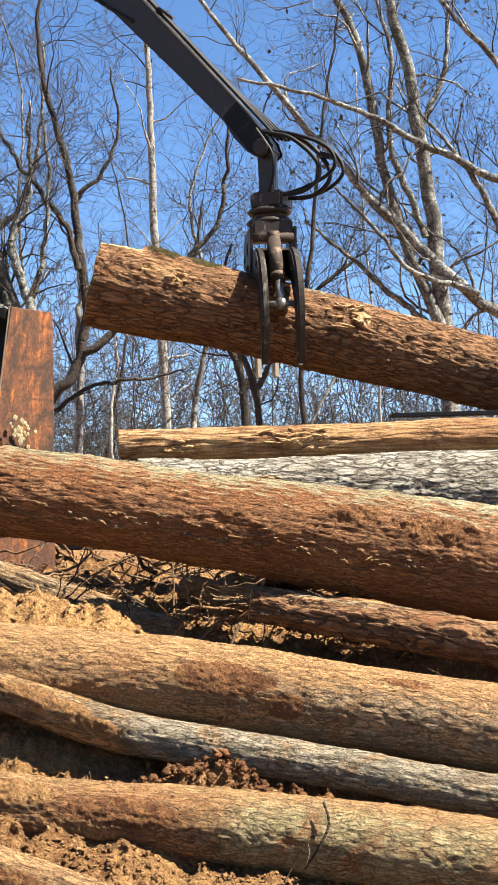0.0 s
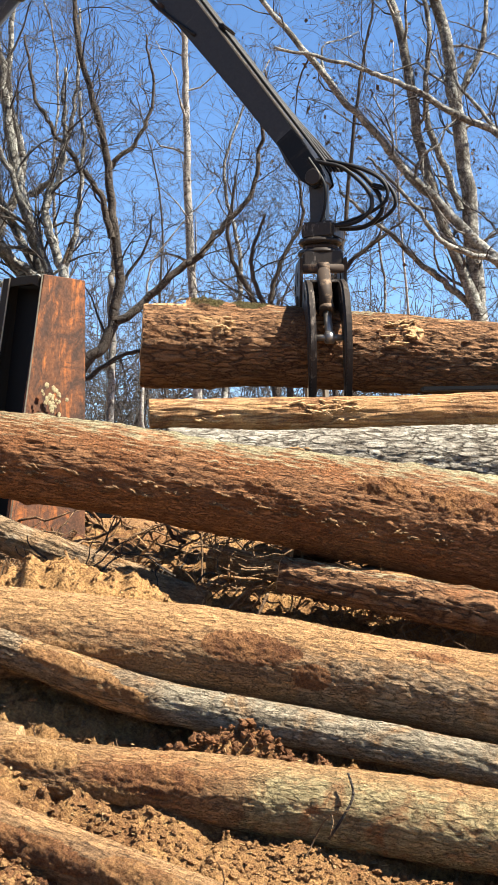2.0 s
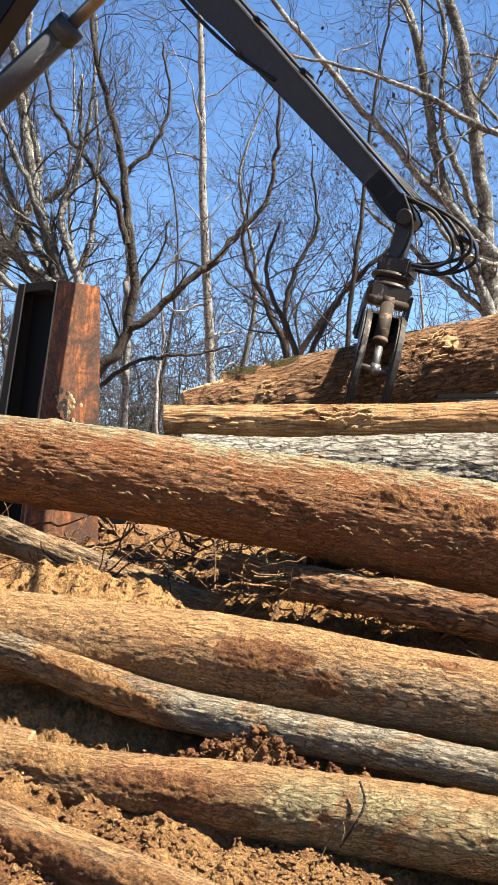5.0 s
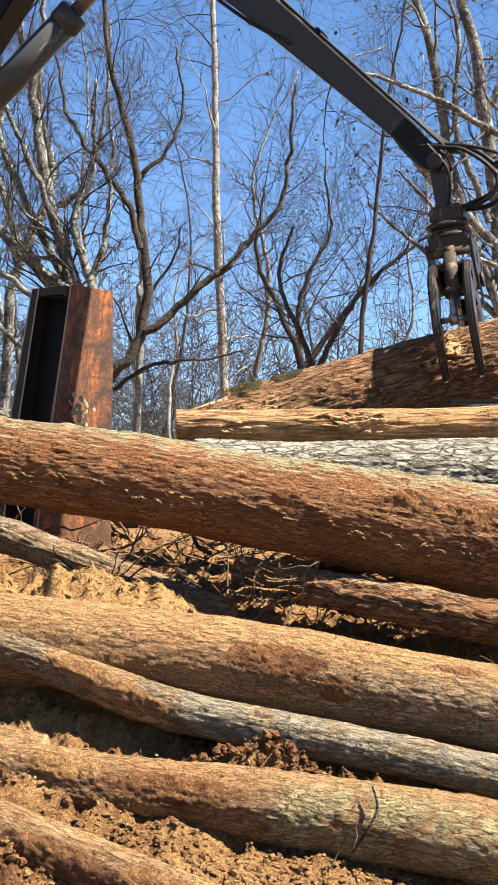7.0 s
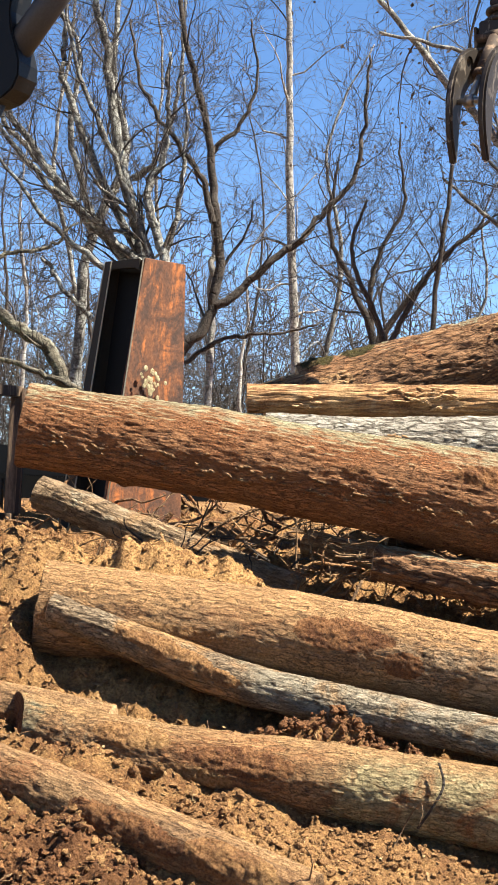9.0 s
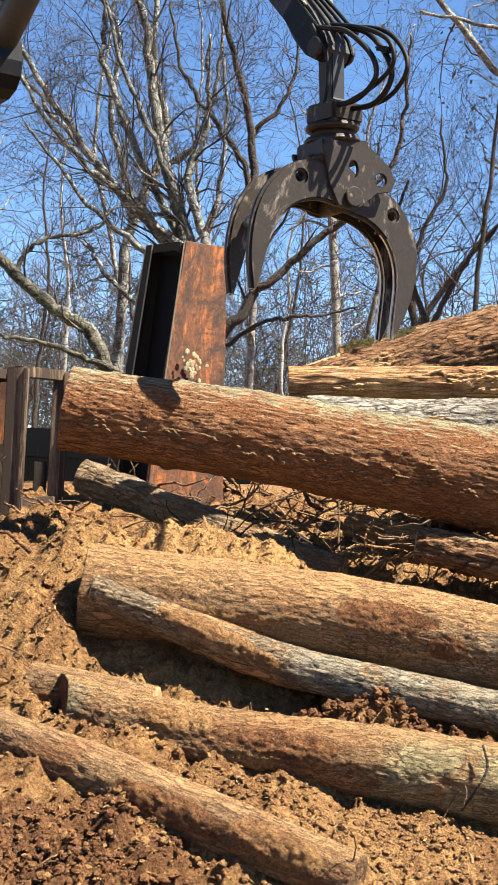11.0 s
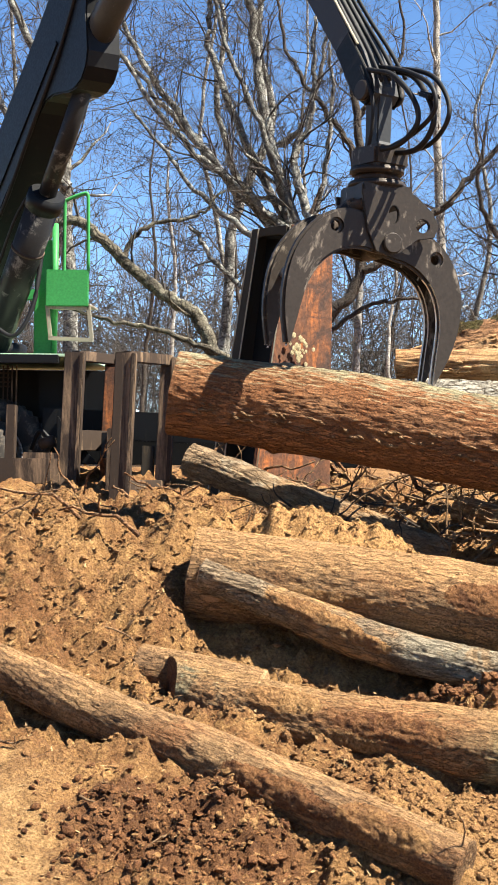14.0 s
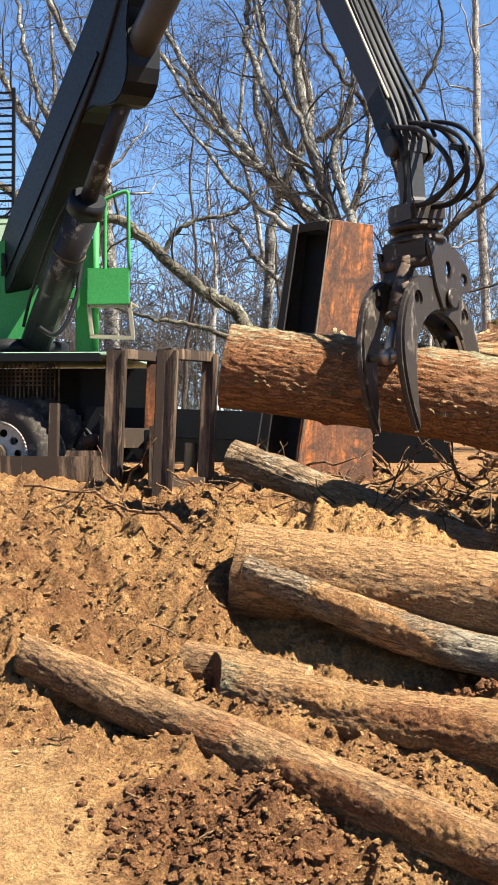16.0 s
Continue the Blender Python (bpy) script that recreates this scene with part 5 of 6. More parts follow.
def build_loader_body():
    part("turret", rod(q(-3.85, 13.8, 2.46), q(-3.85, 13.8, 2.62), 0.60, sides=40, bevel=0.02), STEEL_BLACK, loader)
    part("mast_cheek", plate([(-0.45, 0), (0.42, 0), (0.36, 0.55), (0.12, 1.0), (-0.3, 0.9)], 0.05, Matrix.Translation(q(-3.85, 13.60, 2.6))), GREEN, loader)
    part("mast_cheek", plate([(-0.45, 0), (0.42, 0), (0.36, 0.55), (0.12, 1.0), (-0.3, 0.9)], 0.05, Matrix.Translation(q(-3.95, 14.1, 2.6))), GREEN, loader)
    part("side_panel", box((0.20, 0.06, 1.1), Matrix.Translation(q(-3.00, 13.5, 3.02)), 0.015), GREEN, loader)
    part("side_post", rod(q(-2.90, 13.45, 2.46), q(-2.90, 13.45, 3.72), 0.030, sides=16, bevel=0.005), GREEN, loader)
    part("side_bracket", box((0.16, 0.05, 0.10), Matrix.Translation(q(-3.14, 13.42, 3.05)), 0.01), GREEN, loader)
    part("cab_panel", box((0.9, 0.06, 1.3), Matrix.Translation(q(-3.95, 13.9, 3.2)), 0.03), GREEN_PALE, loader, "pale green cab panel")
    for x in (-4.12, -3.965, -3.81):
        part("cab_guard", bar(q(x, 13.88, 3.75), q(x, 13.88, 5.1), 0.04, 0.03, (1, 0, 0), 0.004), STEEL_BLACK, loader, "black guard bar")
    for k in range(18):
        part("guard_rung", bar(q(-4.12, 13.88, 3.78 + 0.075 * k), q(-3.81, 13.88, 3.78 + 0.075 * k), 0.02, 0.02, bevel=0.003), STEEL_BLACK, loader)
    # step platform with its hand rail
    part("platform_plate", box((0.39, 0.03, 0.33), Matrix.Translation(q(-2.69, 13.0, 3.07)), 0.008), GREEN, loader)
    part("platform_side", box((0.03, 0.45, 0.33), Matrix.Translation(q(-2.86, 13.23, 3.07)), 0.008), GREEN, loader)
    part("tread", box((0.36, 0.40, 0.02), Matrix.Translation(q(-2.66, 13.2, 2.92)), 0.004), STEP_STEEL, loader)
    for a, b in ((q(-2.875, 13.02, 2.92), q(-2.84, 13.02, 2.62)), (q(-2.50, 13.02, 2.92), q(-2.465, 13.02, 2.62)), (q(-2.86, 13.02, 2.62), q(-2.45, 13.02, 2.605)), (q(-2.88, 13.02, 2.90), q(-2.49, 13.02, 2.89))):
        part("step_frame", bar(a, b, 0.035, 0.028, (0, 1, 0), 0.004), STEP_STEEL, loader)
    cable("hand_rail", [q(-2.72, 13.0, 3.22), q(-2.72, 13.0, 3.80), q(-2.70, 13.0, 3.86), q(-2.55, 13.0, 3.92), q(-2.515, 13.0, 3.90), q(-2.51, 13.0, 3.80), q(-2.50, 13.0, 3.22)], 0.016, GREEN, loader, 40)
    cable("hand_rail", [q(-2.72, 13.0, 3.86), q(-2.9, 13.05, 3.78), q(-3.0, 13.1, 3.7)], 0.016, GREEN, loader, 12)
    cable("lift_hose", [q(-3.3, 12.8, 2.7), q(-3.1, 12.75, 2.62), q(-2.95, 12.8, 2.9), q(-2.9, 12.9, 3.4)], 0.022, HOSE, loader)


def build_boom():
    """Main boom along local x from its foot pin, z up, y across."""
    boom = part("main_boom", plate([(-0.22, 0.0), (-0.16, -0.24), (0.0, -0.31), (0.4, -0.30), (2.0, -0.30), (2.14, -0.33), (2.25, -0.40), (2.36, -0.52), (2.44, -0.62), (2.54, -0.70), (2.66, -0.74), (2.78, -0.72), (2.88, -0.65), (2.98, -0.52), (3.06, -0.40), (3.18, -0.29), (3.35, -0.20), (4.4, -0.02), (5.0, -0.10), (5.28, -0.10), (5.33, 0.05), (5.15, 0.18), (4.4, 0.40), (2.8, 0.28), (0.5, 0.26), (-0.1, 0.20)], 0.30, bevel=0.012), STEEL_BLACK, loader, "black box-section main boom")
    for y in (-0.157, 0.157):
        part("side_stiffener", plate([(0.0, -0.16), (2.6, -0.16), (2.6, -0.12), (0.0, -0.12)], 0.014, Matrix.Translation((0, y, 0)), bevel=0.003), STEEL_BLACK, boom)
        part("foot_boss", rod((0, y - 0.02, 0), (0, y + 0.02, 0), 0.12, bevel=0.006), STEEL_BLACK, boom)
    part("stick_cylinder", rod((2.62, 0, -0.44), (4.12, 0, -0.555), 0.125, bevel=0.012), STEEL_SCRATCHED, boom, "scratched grey stick cylinder")
    part("gland", rod((4.02, 0, -0.548), (4.18, 0, -0.56), 0.14, bevel=0.01), STEEL_GREY, boom)
    part("cylinder_rod", rod((4.15, 0, -0.557), (5.2, 0, -0.60), 0.06), CHROME, boom)
    for z in (0.20, 0.24):
        cable("boom_hose", [(0.3, -0.10, z), (1.6, -0.12, z + 0.03), (2.8, -0.10, z + 0.10), (4.3, -0.10, z + 0.28)], 0.018, HOSE, boom)
    cable("side_hose", [(0.2, -0.16, -0.30), (1.0, -0.16, -0.36), (1.8, -0.16, -0.30), (2.6, -0.16, -0.25), (3.4, -0.155, -0.05)], 0.018, HOSE, boom)
    return boom


def build_stick():
    """Outer boom along local x from the knee to the tip pin, z up, y across."""
    L = STICK
    st = part("stick_boom", plate([(-0.30, 0.18), (-0.28, -0.12), (0.3, -0.16), (1.2, -0.160), (1.5, -0.150), (1.62, -0.135), (L - 0.95, -0.085), (L - 0.40, -0.075), (L - 0.24, -0.105), (L - 0.08, -0.105), (L + 0.05, -0.06), (L + 0.075, -0.01), (L + 0.06, 0.045), (L - 0.02, 0.075), (L - 0.25, 0.10), (L - 0.9, 0.115), (1.0, 0.145), (0.2, 0.18)], 0.20, bevel=0.010), STEEL_GREY, loader, "grey tapered outer boom")
    # pale strips carry the highlight along the scratched top edge as colour
    for z, x0, x1 in ((0.155, 0.3, 1.0), (0.150, 1.0, 2.0), (0.135, 2.0, L - 0.3)):
        part("edge_highlight", bar((x0, -0.10, z - 0.008), (x1, -0.10, z - 0.026), 0.016, 0.014, bevel=0.003), STEP_STEEL, st, "worn upper edge with its highlight put in as pale steel")
    for y in (-0.108, 0.108):
        part("tip_cheek", plate([(L - 0.42, -0.06), (L - 0.05, -0.09), (L + 0.07, -0.05), (L + 0.075, 0.05), (L - 0.02, 0.09), (L - 0.42, 0.10)], 0.018, Matrix.Translation((0, y, 0)), bevel=0.004), STEEL_BLACK, st)
    part("tip_pin", rod((L, -0.145, 0), (L, 0.145, 0), 0.042, bevel=0.006), STEEL_DIRTY, st)
    for y in (-0.13, 0.13):
        part("pin_collar", rod((L, y - 0.02, 0), (L, y + 0.02, 0), 0.062, bevel=0.006), STEEL_JAW, st, "scuffed pin boss")
    for k, y in enumerate((-0.07, -0.02, 0.03, 0.08)):
        cable("stick_hose", [(0.1, y, 0.21), (1.0, y, 0.172), (2.0, y + 0.01, 0.155), (L - 0.7, y, 0.14), (L - 0.25, y, 0.135 + 0.008 * k), (L + 0.05, y - 0.02, 0.13 + 0.015 * k)], 0.013, HOSE, st, 40)
    for x in (1.1, 1.8, 2.4):
        part("hose_clamp", box((0.05, 0.23, 0.05), Matrix.Translation((x, 0, 0.155)), 0.01), STEEL_BLACK, st)
    cable("under_hose", [(0.8, -0.11, -0.15), (1.3, -0.11, -0.185), (1.9, -0.108, -0.14), (2.3, -0.105, -0.05)], 0.016, HOSE, st)
    part("bracket", box((0.05, 0.03, 0.06), Matrix.Translation((1.9, -0.105, -0.13)), 0.006), STEEL_DIRTY, st)
    return st


def build_hanger():
    """Hangs from the tip pin: link, rotator and the loop of hoses. Local origin at the pin, z up."""
    hg = part("hanger_link", plate([(-0.065, 0.03), (-0.04, 0.065), (0.04, 0.065), (0.065, 0.03), (0.06, -0.30), (0.09, -0.36), (-0.09, -0.36), (-0.06, -0.30)], 0.11, bevel=0.008), STEEL_GREY, loader, "worn grey hanger link")
    part("rotator_block", box((0.26, 0.26, 0.13), Matrix.Translation((0.02, 0, -0.40)), 0.02), STEEL_JAW, hg)
    part("rotator_flange", rod((0, 0, -0.455), (0, 0, -0.50), 0.165, sides=36, bevel=0.012), STEEL_JAW, hg)
    part("rotator_ring", rod((0, 0, -0.50), (0, 0, -0.545), 0.135, sides=36, bevel=0.012), STEEL_DIRTY, hg)
    part("rotator_flange", rod((0, 0, -0.54), (0, 0, -0.585), 0.175, sides=36, bevel=0.012), STEEL_JAW, hg)
    for k, (y, o, drop) in enumerate(((-0.10, -0.05, 0.03), (-0.035, 0.06, -0.03), (0.03, 0.01, 0.05), (0.10, 0.10, 0.02))):
        cable("loop_hose", [(-0.10, y, 0.155), (0.08, y, 0.12 + 0.3 * o), (0.28 + o, y * 0.8, 0.05), (0.45 + o, y * 0.6, -0.09 - drop), (0.475 + o, y * 0.5, -0.23 - drop), (0.33 + 0.6 * o, y * 0.8, -0.335 - drop), (0.08, y * 0.9, -0.37)], (0.0165, 0.0145, 0.018, 0.0145)[k], HOSE, hg, 40)
        part("hose_fitting", rod((0.13, y * 0.88, -0.362), (0.05, y * 0.92, -0.375), 0.024, sides=12, bevel=0.003), STEEL_DIRTY, hg)
    part("hose_clamp", box((0.11, 0.10, 0.035), Matrix.Translation((0.475, -0.01, -0.10)) @ pose(0, 0, 0, 0, 20), 0.012), STEEL_BLACK, hg)
    cable("thin_hose", [(-0.04, -0.12, 0.15), (0.08, -0.12, -0.05), (0.08, -0.11, -0.22), (0.04, -0.10, -0.34)], 0.013, HOSE, hg, 24)
    return hg


# outline of one jaw arm, from its pin out to the point and back
ARM = [(-0.07, 0.02), (0.0, 0.085), (0.15, 0.11), (0.30, 0.085), (0.42, 0.01), (0.51, -0.12), (0.555, -0.29), (0.54, -0.47), (0.475, -0.66), (0.372, -0.84), (0.345, -0.83),
       (0.365, -0.66), (0.385, -0.48), (0.37, -0.345), (0.32, -0.235), (0.24, -0.155), (0.155, -0.11), (0.07, -0.09), (-0.04, -0.06)]


def build_grapple():
    """Head with two curved jaws. Local origin at the tip pin's height above; x is the way the jaws open."""
    gr = part("grapple", box((0.34, 0.30, 0.12), Matrix.Translation((0, 0, -0.59)), 0.012), STEEL_JAW, loader, "scuffed steel bypass grapple")
    side = [(-0.19, -0.58), (0.17, -0.58), (0.30, -0.68), (0.34, -0.76), (0.31, -0.83), (0.20, -0.85), (0.08, -0.94), (0.0, -0.96), (-0.08, -0.94), (-0.14, -0.82)]
    for y in (-0.165, 0.165):
        part("cheek_plate", plate(side, 0.025, Matrix.Translation((0, y, 0)), [(0.03, -0.715, 0.034, 1.6), (0.23, -0.765, 0.045, 0.9)], 0.004), STEEL_JAW, gr)
    part("jaw_pin", rod((0.02, -0.195, -0.885), (0.02, 0.195, -0.885), 0.045, bevel=0.006), STEEL_DIRTY, gr)
    part("pin_cap", rod((0.02, -0.205, -0.885), (0.02, -0.185, -0.885), 0.062, bevel=0.006), STEEL_JAW, gr)
    part("cylinder_ear", rod((-0.16, -0.155, -0.66), (-0.16, 0.155, -0.66), 0.034, bevel=0.006), STEEL_DIRTY, gr)
    arms = []
    for sgn in (1, -1):
        outer = smooth_line([(x, 0, z) for x, z in ARM[:10]], 26)
        inner = smooth_line([(x, 0, z) for x, z in ARM[10:]], 22)
        out = [(sgn * p.x, p.z) for p in outer + inner]
        offs = (-0.13, 0.13) if sgn < 0 else (-0.07, 0.07)
        thick = 0.058 if sgn < 0 else 0.050
        pieces = []
        for y in offs:
            bm = plate(out, thick, Matrix.Translation((0, y, 0)), [(sgn * 0.36, -0.06, 0.032, 1.0)], 0.016)
            bm.normal_update()
            for face in bm.faces:
                at = face.calc_center_median()
                if (0.2 < abs(face.normal.y) < 0.95 and at.z < 0.05) or (abs(face.normal.y) < 0.2 and at.z < -0.2 and face.normal.x * sgn < 0.1):
                    face.material_index = 1
            tine = part("jaw_tine", bm, STEEL_JAW, gr, "curved steel tine, bright on its inner edge")
            tine.data.materials.append(STEEL_BRIGHT)
            pieces.append(tine)
        # web between the two tines along the back
        for (x0, z0), (x1, z1) in (zip(ARM[2:7], ARM[3:8]) if sgn > 0 else zip(ARM[1:3], ARM[2:4])):
            a, b = Vector((sgn * (x0 - 0.03), 0, z0 - 0.03)), Vector((sgn * (x1 - 0.03), 0, z1))
            pieces.append(part("jaw_web", bar(a, b, 2 * abs(offs[0]) - 0.03, 0.02, (sgn, 0, 0.4), 0.003), STEEL_JAW, gr))
        pieces.append(part("jaw_hub", rod((0, offs[0] - 0.02, 0), (0, offs[1] + 0.02, 0), 0.075, sides=24, bevel=0.006), STEEL_JAW, gr))
        arms.append(pieces)
    barrel = bmesh.new()
    add_rod(barrel, (0.02, 0, 0), (0.40, 0, 0), 0.052, bevel=0.008)
    add_rod(barrel, (0.37, 0, 0), (0.42, 0, 0), 0.060, bevel=0.006)
    add_rod(barrel, (0, -0.045, 0), (0, 0.045, 0), 0.050, bevel=0.006)
    barrel = part("jaw_cylinder", barrel, STEEL_DIRTY, gr, "greasy dark hydraulic cylinder")
    rod_ = bmesh.new()
    add_rod(rod_, (0, 0, 0), (0.26, 0, 0), 0.03)
    add_rod(rod_, (0, -0.125, 0), (0, 0.125, 0), 0.022, bevel=0.003)
    add_rod(rod_, (0, -0.035, 0), (0, 0.035, 0), 0.045, bevel=0.006)
    rod_ = part("cylinder_rod", rod_, CHROME, gr, "bright cylinder rod")
    return gr, arms, barrel, rod_


build_loader_body()
boom = build_boom()
stick = build_stick()
lift_barrel = part("lift_cylinder", rod((-0.05, 0, 0), (1.55, 0, 0), 0.145, bevel=0.012), STEEL_GREASY, loader, "greasy black lift cylinder")
part("gland", rod((1.44, 0, 0), (1.60, 0, 0), 0.165, bevel=0.012), STEEL_BLACK, lift_barrel)
part("band", rod((1.0, 0, 0), (1.03, 0, 0), 0.153, bevel=0.004), STEEL_DIRTY, lift_barrel)
cable("feed_pipe", [(0.1, -0.15, 0.06), (0.5, -0.18, 0.07), (1.2, -0.18, 0.07), (1.5, -0.15, 0.05)], 0.016, HOSE, lift_barrel)
lift_ram = part("lift_rod", rod((-0.06, 0, 0), (1.5, 0, 0), 0.078), STEEL_GREASY, loader, "dull steel lift rod")
hanger = build_hanger()
grapple, (jaw_r, jaw_l), jaw_barrel, jaw_rod = build_grapple()

# ---------- the saw arm ----------
saw_arm = tagged(new("saw_arm"), "yellow painted saw arm with a dark head, swinging up", "saw")
part("arm", plate([(-0.07, -0.05), (0.07, -0.05), (0.065, 1.59), (-0.075, 1.59)], 0.05), YELLOW, saw_arm)
part("head", plate([(-0.075, 1.59), (0.065, 1.59), (0.085, 1.73), (0.04, 1.77), (0.04, 2.02), (-0.06, 2.04), (-0.075, 1.82)], 0.07), STEEL_DIRTY, saw_arm)
part("head_bolt", rod((-0.005, -0.06, 1.69), (-0.005, 0.06, 1.69), 0.03, bevel=0.004), STEEL_BLACK, saw_arm)
part("pivot", rod((0, -0.08, 0), (0, 0.08, 0), 0.07, bevel=0.006), STEEL_BLACK, saw_arm)


# ---------- small things ----------
steel_rail = part("steel_rail", bar((2.08, 10.02, 2.405), (4.3, 10.02, 2.45), 0.10, 0.03), STEEL_BLACK)
tagged(steel_rail, "flat black steel bar lying behind the slim log", "steel bar")


def scar(log, s, ang, size, seed, mat=CUT_WOOD, name="scar", label="pale splintered scar", flat=0.3):
    """Torn splinters on a log's bark, s metres along it and at an angle round it."""
    rng = np.random.default_rng(seed)
    me = log.data
    co = np.empty(len(me.vertices) * 3)
    me.vertices.foreach_get("co", co)
    co = co.reshape(-1, 3)
    v, f = [], []
    for k in range(int(44 * size / 0.1)):
        ss, aa = s + rng.normal(0, size * 0.6), ang + rng.normal(0, size * 1.4)
        ring = co[np.abs(co[:, 0] - ss) < 0.012]
        if len(ring) < 8:
            continue
        mid = ring.mean(0)
        d = np.array((0, math.cos(aa), math.sin(aa)))
        at = ring[np.argmax((ring - mid) @ d)]
        along = np.array((1.0, 0, 0)) + rng.normal(0, 0.35, 3)
        L = rng.uniform(0.3, 1.0) * size * 0.7
        tube_into(v, f, [at - along * L * 0.5, at + d * L * flat * 0.4, at + along * L * 0.5 + d * L * flat * rng.random()], [0.003, rng.uniform(0.005, 0.012), 0.002], 5)
    return tagged(arrays(name, v, f, mat, log, True, label), kind="stuff")


for label, line in (("thin dark root hanging over a log", [(1.02, 6.585, 0.40), (1.035, 6.54, 0.31), (0.985, 6.535, 0.21), (0.93, 6.58, 0.11)]),
                    ("pale broken stick standing between the logs", [(0.70, 7.86, 0.93), (0.745, 7.85, 1.04), (0.79, 7.87, 1.13)])):
    stick_ = cable("loose_stick", line, 0.006 if "dark" in label else 0.009, TREE_DARK if "dark" in label else ROOT, None, 14, 6)
    tagged(stick_, label, "stick")
scar(carried_log, 1.93, math.pi - 0.45, 0.13, 1)
scar(carried_log, 0.62, math.pi - 0.35, 0.07, 2)
scar(small_log, 0.40, math.pi + 0.35, 0.07, 4)
scar(small_log, 1.2, math.pi - 0.2, 0.16, 8)
scar(grey_log, 0.82, math.pi - 0.3, 0.07, 5, BARK_STRIPPED, "scar", "orange torn patch")
# loosened flakes of bark along the shaded edge of the thick log
for k in range(14):
    scar(big_log, 0.25 + 0.22 * k, math.pi + 0.32 + 0.05 * math.sin(k * 2.1), 0.055, 40 + k, BARK_TAN, "bark_flake", "curled pale bark flake", 0.6)

# seconds, place of the boom tip's pin, lean of the hanger, turn, opening and sway of the jaws
TIP = [
    (0, 1.377, 11.000, 4.528, 1.0, 90.0, 50.0, 0.0),
    (0.5, 1.427, 11.000, 4.410, 1.0, 89.5, 50.0, 0.0),
    (1, 1.435, 11.000, 4.411, 1.0, 89.0, 50.0, 0.0),
    (1.5, 1.467, 11.000, 4.244, 1.0, 88.5, 50.0, 0.0),
    (2, 1.502, 11.000, 4.073, 1.0, 88.0, 50.0, 0.0),
    (2.5, 1.575, 11.000, 3.928, 0.5, 87.5, 50.0, 0.0),
    (3, 1.722, 11.000, 3.909, 0.0, 87.0, 50.0, 0.0),
    (3.5, 1.885, 11.000, 3.876, -6.0, 86.5, 50.0, 0.0),
    (4, 2.043, 11.000, 3.873, -14.0, 86.0, 50.0, 0.0),
    (6.3, 2.084, 11.000, 3.829, -11.0, 86.0, 50.0, 0.0),
    (6.5, 2.116, 11.000, 3.933, -3.0, 86.0, 54.0, 0.0),
    (7, 2.202, 11.000, 4.302, 9.0, 70.0, 52.0, 0.0),
    (7.5, 2.259, 11.000, 4.739, 4.0, 63.0, 50.0, 0.0),
    (8, 2.254, 11.000, 5.182, -5.0, 59.0, 49.0, 0.0),
    (8.7, 2.188, 10.900, 5.690, -4.0, 55.0, 49.0, 0.0),
    (9.8, 1.585, 9.925, 5.254, 0.9, 44.4, 51.6, 0.0),
    (10.8, 0.484, 8.950, 4.320, 6.0, 32.0, 54.0, 12.0),
    (11, 0.402, 8.946, 4.185, 1.8, 30.6, 53.9, 13.8),
    (11.5, 0.172, 8.937, 4.201, 11.8, 27.0, 53.8, 1.8),
    (12, 0.192, 8.927, 4.186, -5.0, 26.0, 53.6, 12.0),
    (12.5, 0.116, 8.917, 3.997, 2.6, 25.0, 53.5, 9.6),
    (13, 0.024, 8.908, 3.872, 13.6, 26.0, 53.3, -2.4),
    (13.5, 0.080, 8.898, 3.854, 3.0, 27.0, 53.2, 6.0),
    (14, 0.055, 8.888, 3.790, -1.2, 28.0, 53.0, 10.8),
    (14.5, -0.019, 8.879, 3.465, 7.0, 44.0, 50.0, 3.0),
    (15, -0.017, 8.869, 3.382, 10.0, 55.0, 47.0, 0.0),
    (15.5, -0.011, 8.860, 3.284, 5.5, 60.0, 45.5, 6.0),
    (16, -0.002, 8.850, 3.409, 5.0, 62.0, 44.0, 6.0),
]
# seconds, two points on the axis of the carried log
CARRIED = [
    (0, 0.045, 11.000, 3.526, 2.018, 10.950, 3.041),
    (0.5, 0.152, 11.000, 3.391, 2.082, 10.950, 2.971),
    (1, 0.133, 11.000, 3.358, 2.059, 10.950, 3.012),
    (1.5, 0.123, 11.000, 3.165, 2.034, 10.950, 2.857),
    (2, 0.163, 11.000, 2.831, 2.127, 10.950, 2.732),
    (2.5, 0.243, 11.000, 2.540, 2.239, 10.950, 2.699),
    (3, 0.315, 11.000, 2.445, 2.353, 10.950, 2.700),
    (3.5, 0.380, 11.000, 2.348, 2.431, 10.950, 2.737),
    (4, 0.380, 11.000, 2.330, 2.426, 10.950, 2.727),
    (5.2, 0.420, 11.000, 2.215, 2.400, 10.950, 2.735),
    (6.3, 0.370, 11.000, 2.135, 2.340, 10.950, 2.735),
    (6.6, 0.370, 11.000, 2.130, 2.340, 10.950, 2.730),
    (7.2, 0.370, 11.000, 2.130, 2.340, 10.950, 2.725),
]
LIFTED = [(0, 0.0, 0.0), (15.4, 0.0, 0.0), (15.6, 0.015, 0.005), (15.8, 0.075, 0.035), (16, 0.145, 0.065)]


def frame_from(x, z_hint):
    x = x.normalized()
    y = z_hint.cross(x).normalized()
    return Matrix((x, y, x.cross(y))).transposed().to_4x4()


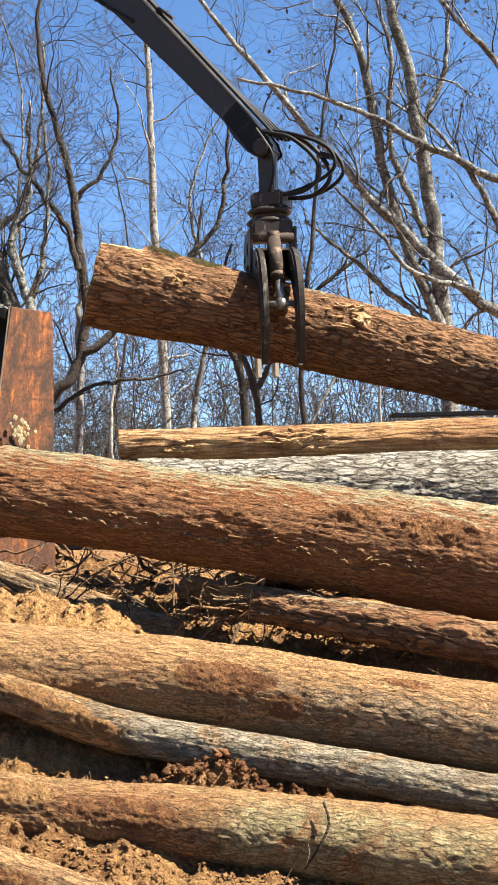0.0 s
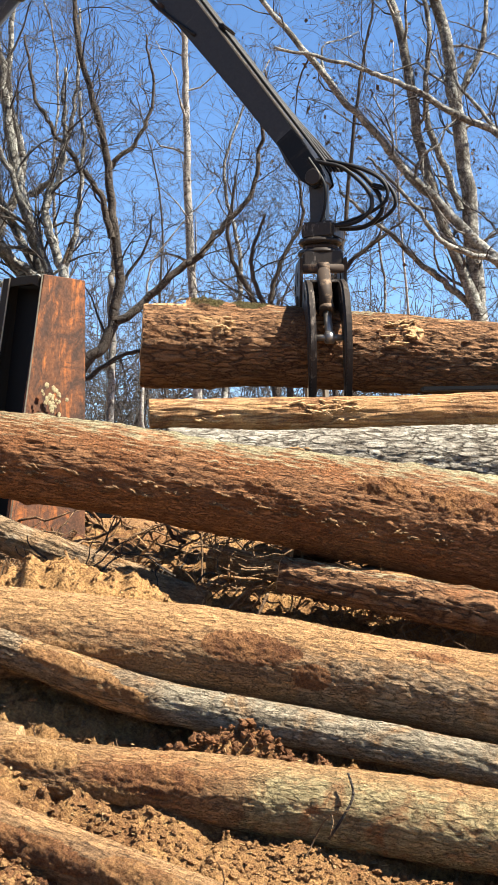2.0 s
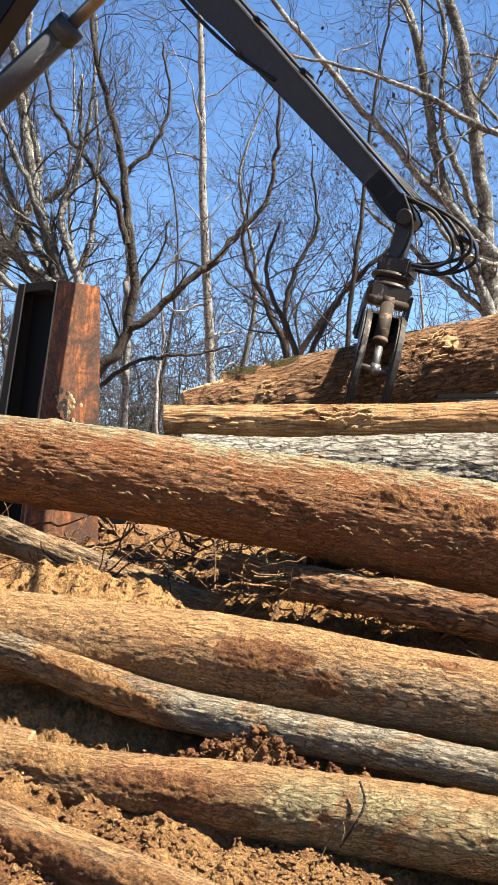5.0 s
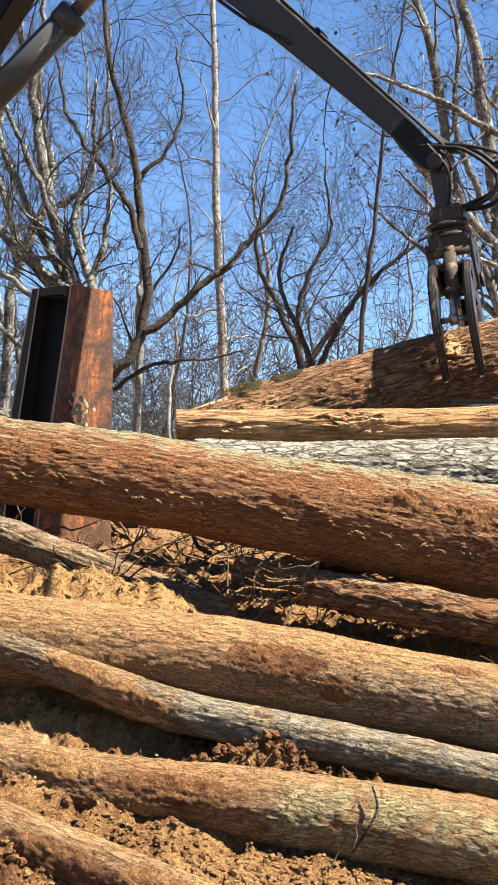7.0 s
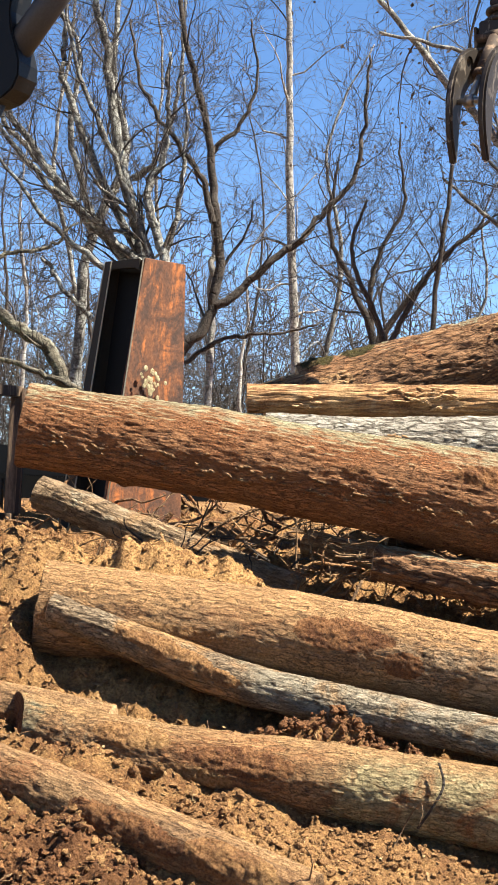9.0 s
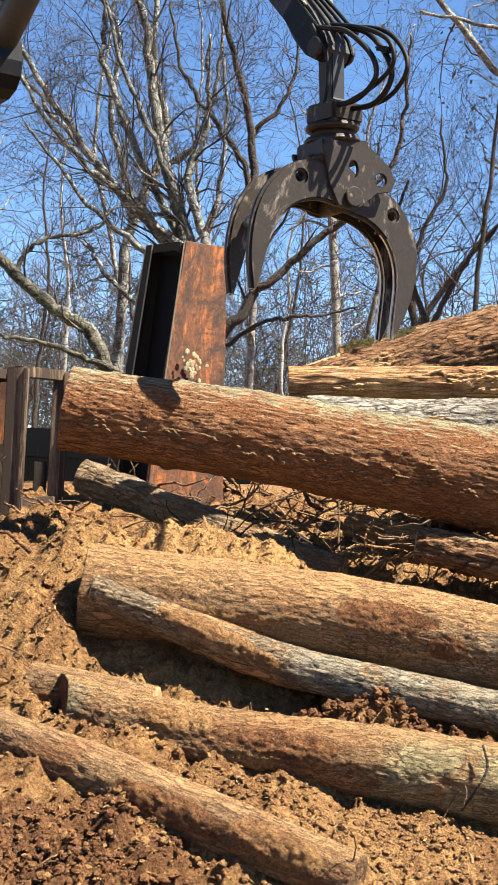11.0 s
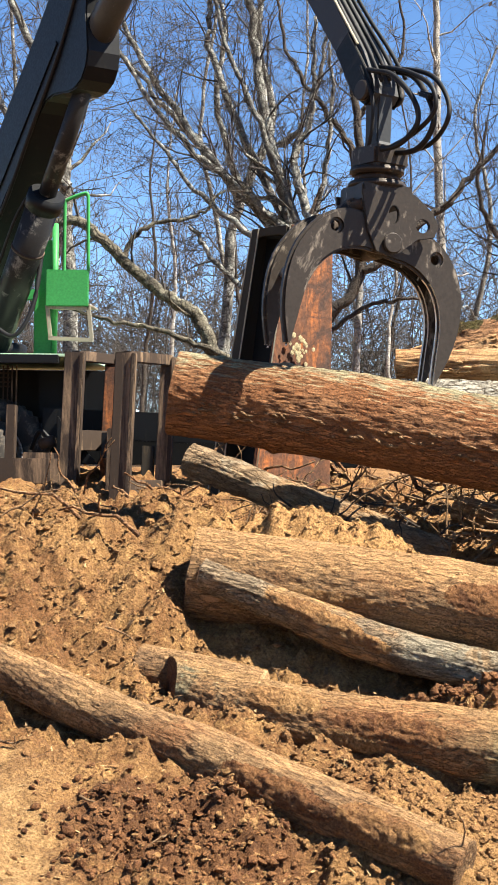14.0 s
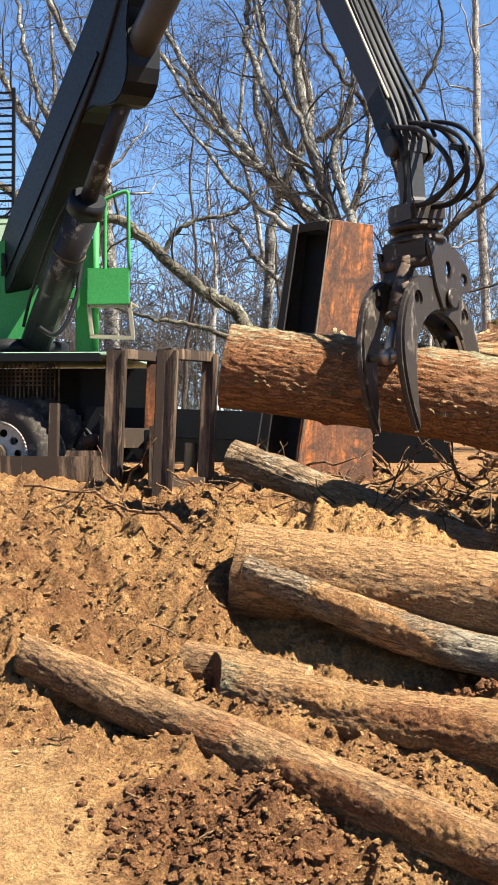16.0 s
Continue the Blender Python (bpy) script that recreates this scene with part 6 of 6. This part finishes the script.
def motions():
    rows = {k: [] for k in ("boom", "stick", "hanger", "grapple", "r", "l", "barrel", "rod", "lift", "ram")}
    for t, px, py, pz, lean, turn, gape, sway in TIP:
        P = Vector((px, py, pz))
        d = P - BASE
        D = d.length
        a = (LIFT ** 2 - STICK ** 2 + D * D) / (2 * D)
        h = math.sqrt(max(0.0, LIFT ** 2 - a * a))
        u = d / D
        up = (Vector((0, 0, 1)) - u * u.z).normalized()
        K = BASE + u * a + up * h
        zz = Vector((0, 0, 1))
        rows["boom"].append((t, Matrix.Translation(BASE - LO) @ frame_from(K - BASE, zz)))
        rows["stick"].append((t, Matrix.Translation(K - LO) @ frame_from(P - K, zz)))
        flat = Vector((d.x, d.y, 0)).normalized()
        slew = math.atan2(flat.y, flat.x)
        tip = Matrix.Translation(P - LO) @ Matrix.Rotation(radians(-lean), 4, "Y")
        rows["hanger"].append((t, tip @ Matrix.Rotation(slew, 4, "Z")))
        rows["grapple"].append((t, tip @ Matrix.Translation((0, 0, -0.04)) @ Matrix.Rotation(radians(turn), 4, "Z")))
        for key, s in (("r", 1), ("l", -1)):
            rows[key].append((t, Matrix.Translation((0.02, 0, -0.885)) @ Matrix.Rotation(radians(s * (42 - gape) + sway), 4, "Y")))
        ear, pin = Vector((-0.16, 0, -0.66)), Vector((0.02, 0, -0.885))
        held_at = pin + Matrix.Rotation(radians(gape - 42 + sway), 3, "Y") @ Vector((-0.46, 0, -0.40))
        rows["barrel"].append((t, Matrix.Translation(ear) @ frame_from(held_at - ear, Vector((1, 0, 0.2)))))
        rows["rod"].append((t, Matrix.Translation(held_at) @ frame_from(ear - held_at, Vector((1, 0, 0.2)))))
        bm_ = Matrix.Translation(BASE) @ frame_from(K - BASE, zz)
        top = bm_ @ Vector((2.62, 0, -0.56))
        foot = BASE + flat * 0.50 + Vector((0, 0, -0.73))
        rows["lift"].append((t, Matrix.Translation(foot - LO) @ frame_from(top - foot, zz)))
        rows["ram"].append((t, Matrix.Translation(top - LO) @ frame_from(foot - top, zz)))
    for ob, key in ((jaw_barrel, "barrel"), (jaw_rod, "rod"), (lift_barrel, "lift"), (lift_ram, "ram"), (boom, "boom"), (stick, "stick"), (hanger, "hanger"), (grapple, "grapple"), *((piece, "r") for piece in jaw_r), *((piece, "l") for piece in jaw_l)):
        last = rows[key][-1]
        if last[0] < 16:
            rows[key].append((16.0, last[1]))
        walk(ob, rows[key])
    held = []
    for t, ax, ay, az, bx, by, bz in CARRIED:
        a, b = Vector((ax, ay, az)), Vector((bx, by, bz))
        held.append((t, Matrix.Translation(a) @ frame_from(b - a, Vector((0, 0, 1)))))
    held.append((16.0, held[-1][1]))
    walk(carried_log, held)
    swing = [(0, 79), (8.5, 79), (10.8, 77), (11.0, 75), (11.2, 69), (11.3, 63), (11.4, 56), (11.5, 50.5), (11.6, 45), (11.8, 31), (12.0, 21), (12.2, 17.5), (12.5, 13), (12.8, 10.5), (13.0, 7), (13.2, -3), (13.4, -8), (13.7, -12), (14, -13), (16, -13)]
    walk(saw_arm, [(t, Matrix.Translation((-1.247, 13.35, 1.538)) @ Matrix.Rotation(radians(-46), 4, "Z") @ Matrix.Rotation(radians(-a), 4, "Y")) for t, a in swing])
    rest = big_log.matrix_world.copy()
    walk(big_log, [(t, Matrix.Translation((along, 0, up)) @ rest) for t, up, along in LIFTED])


motions()
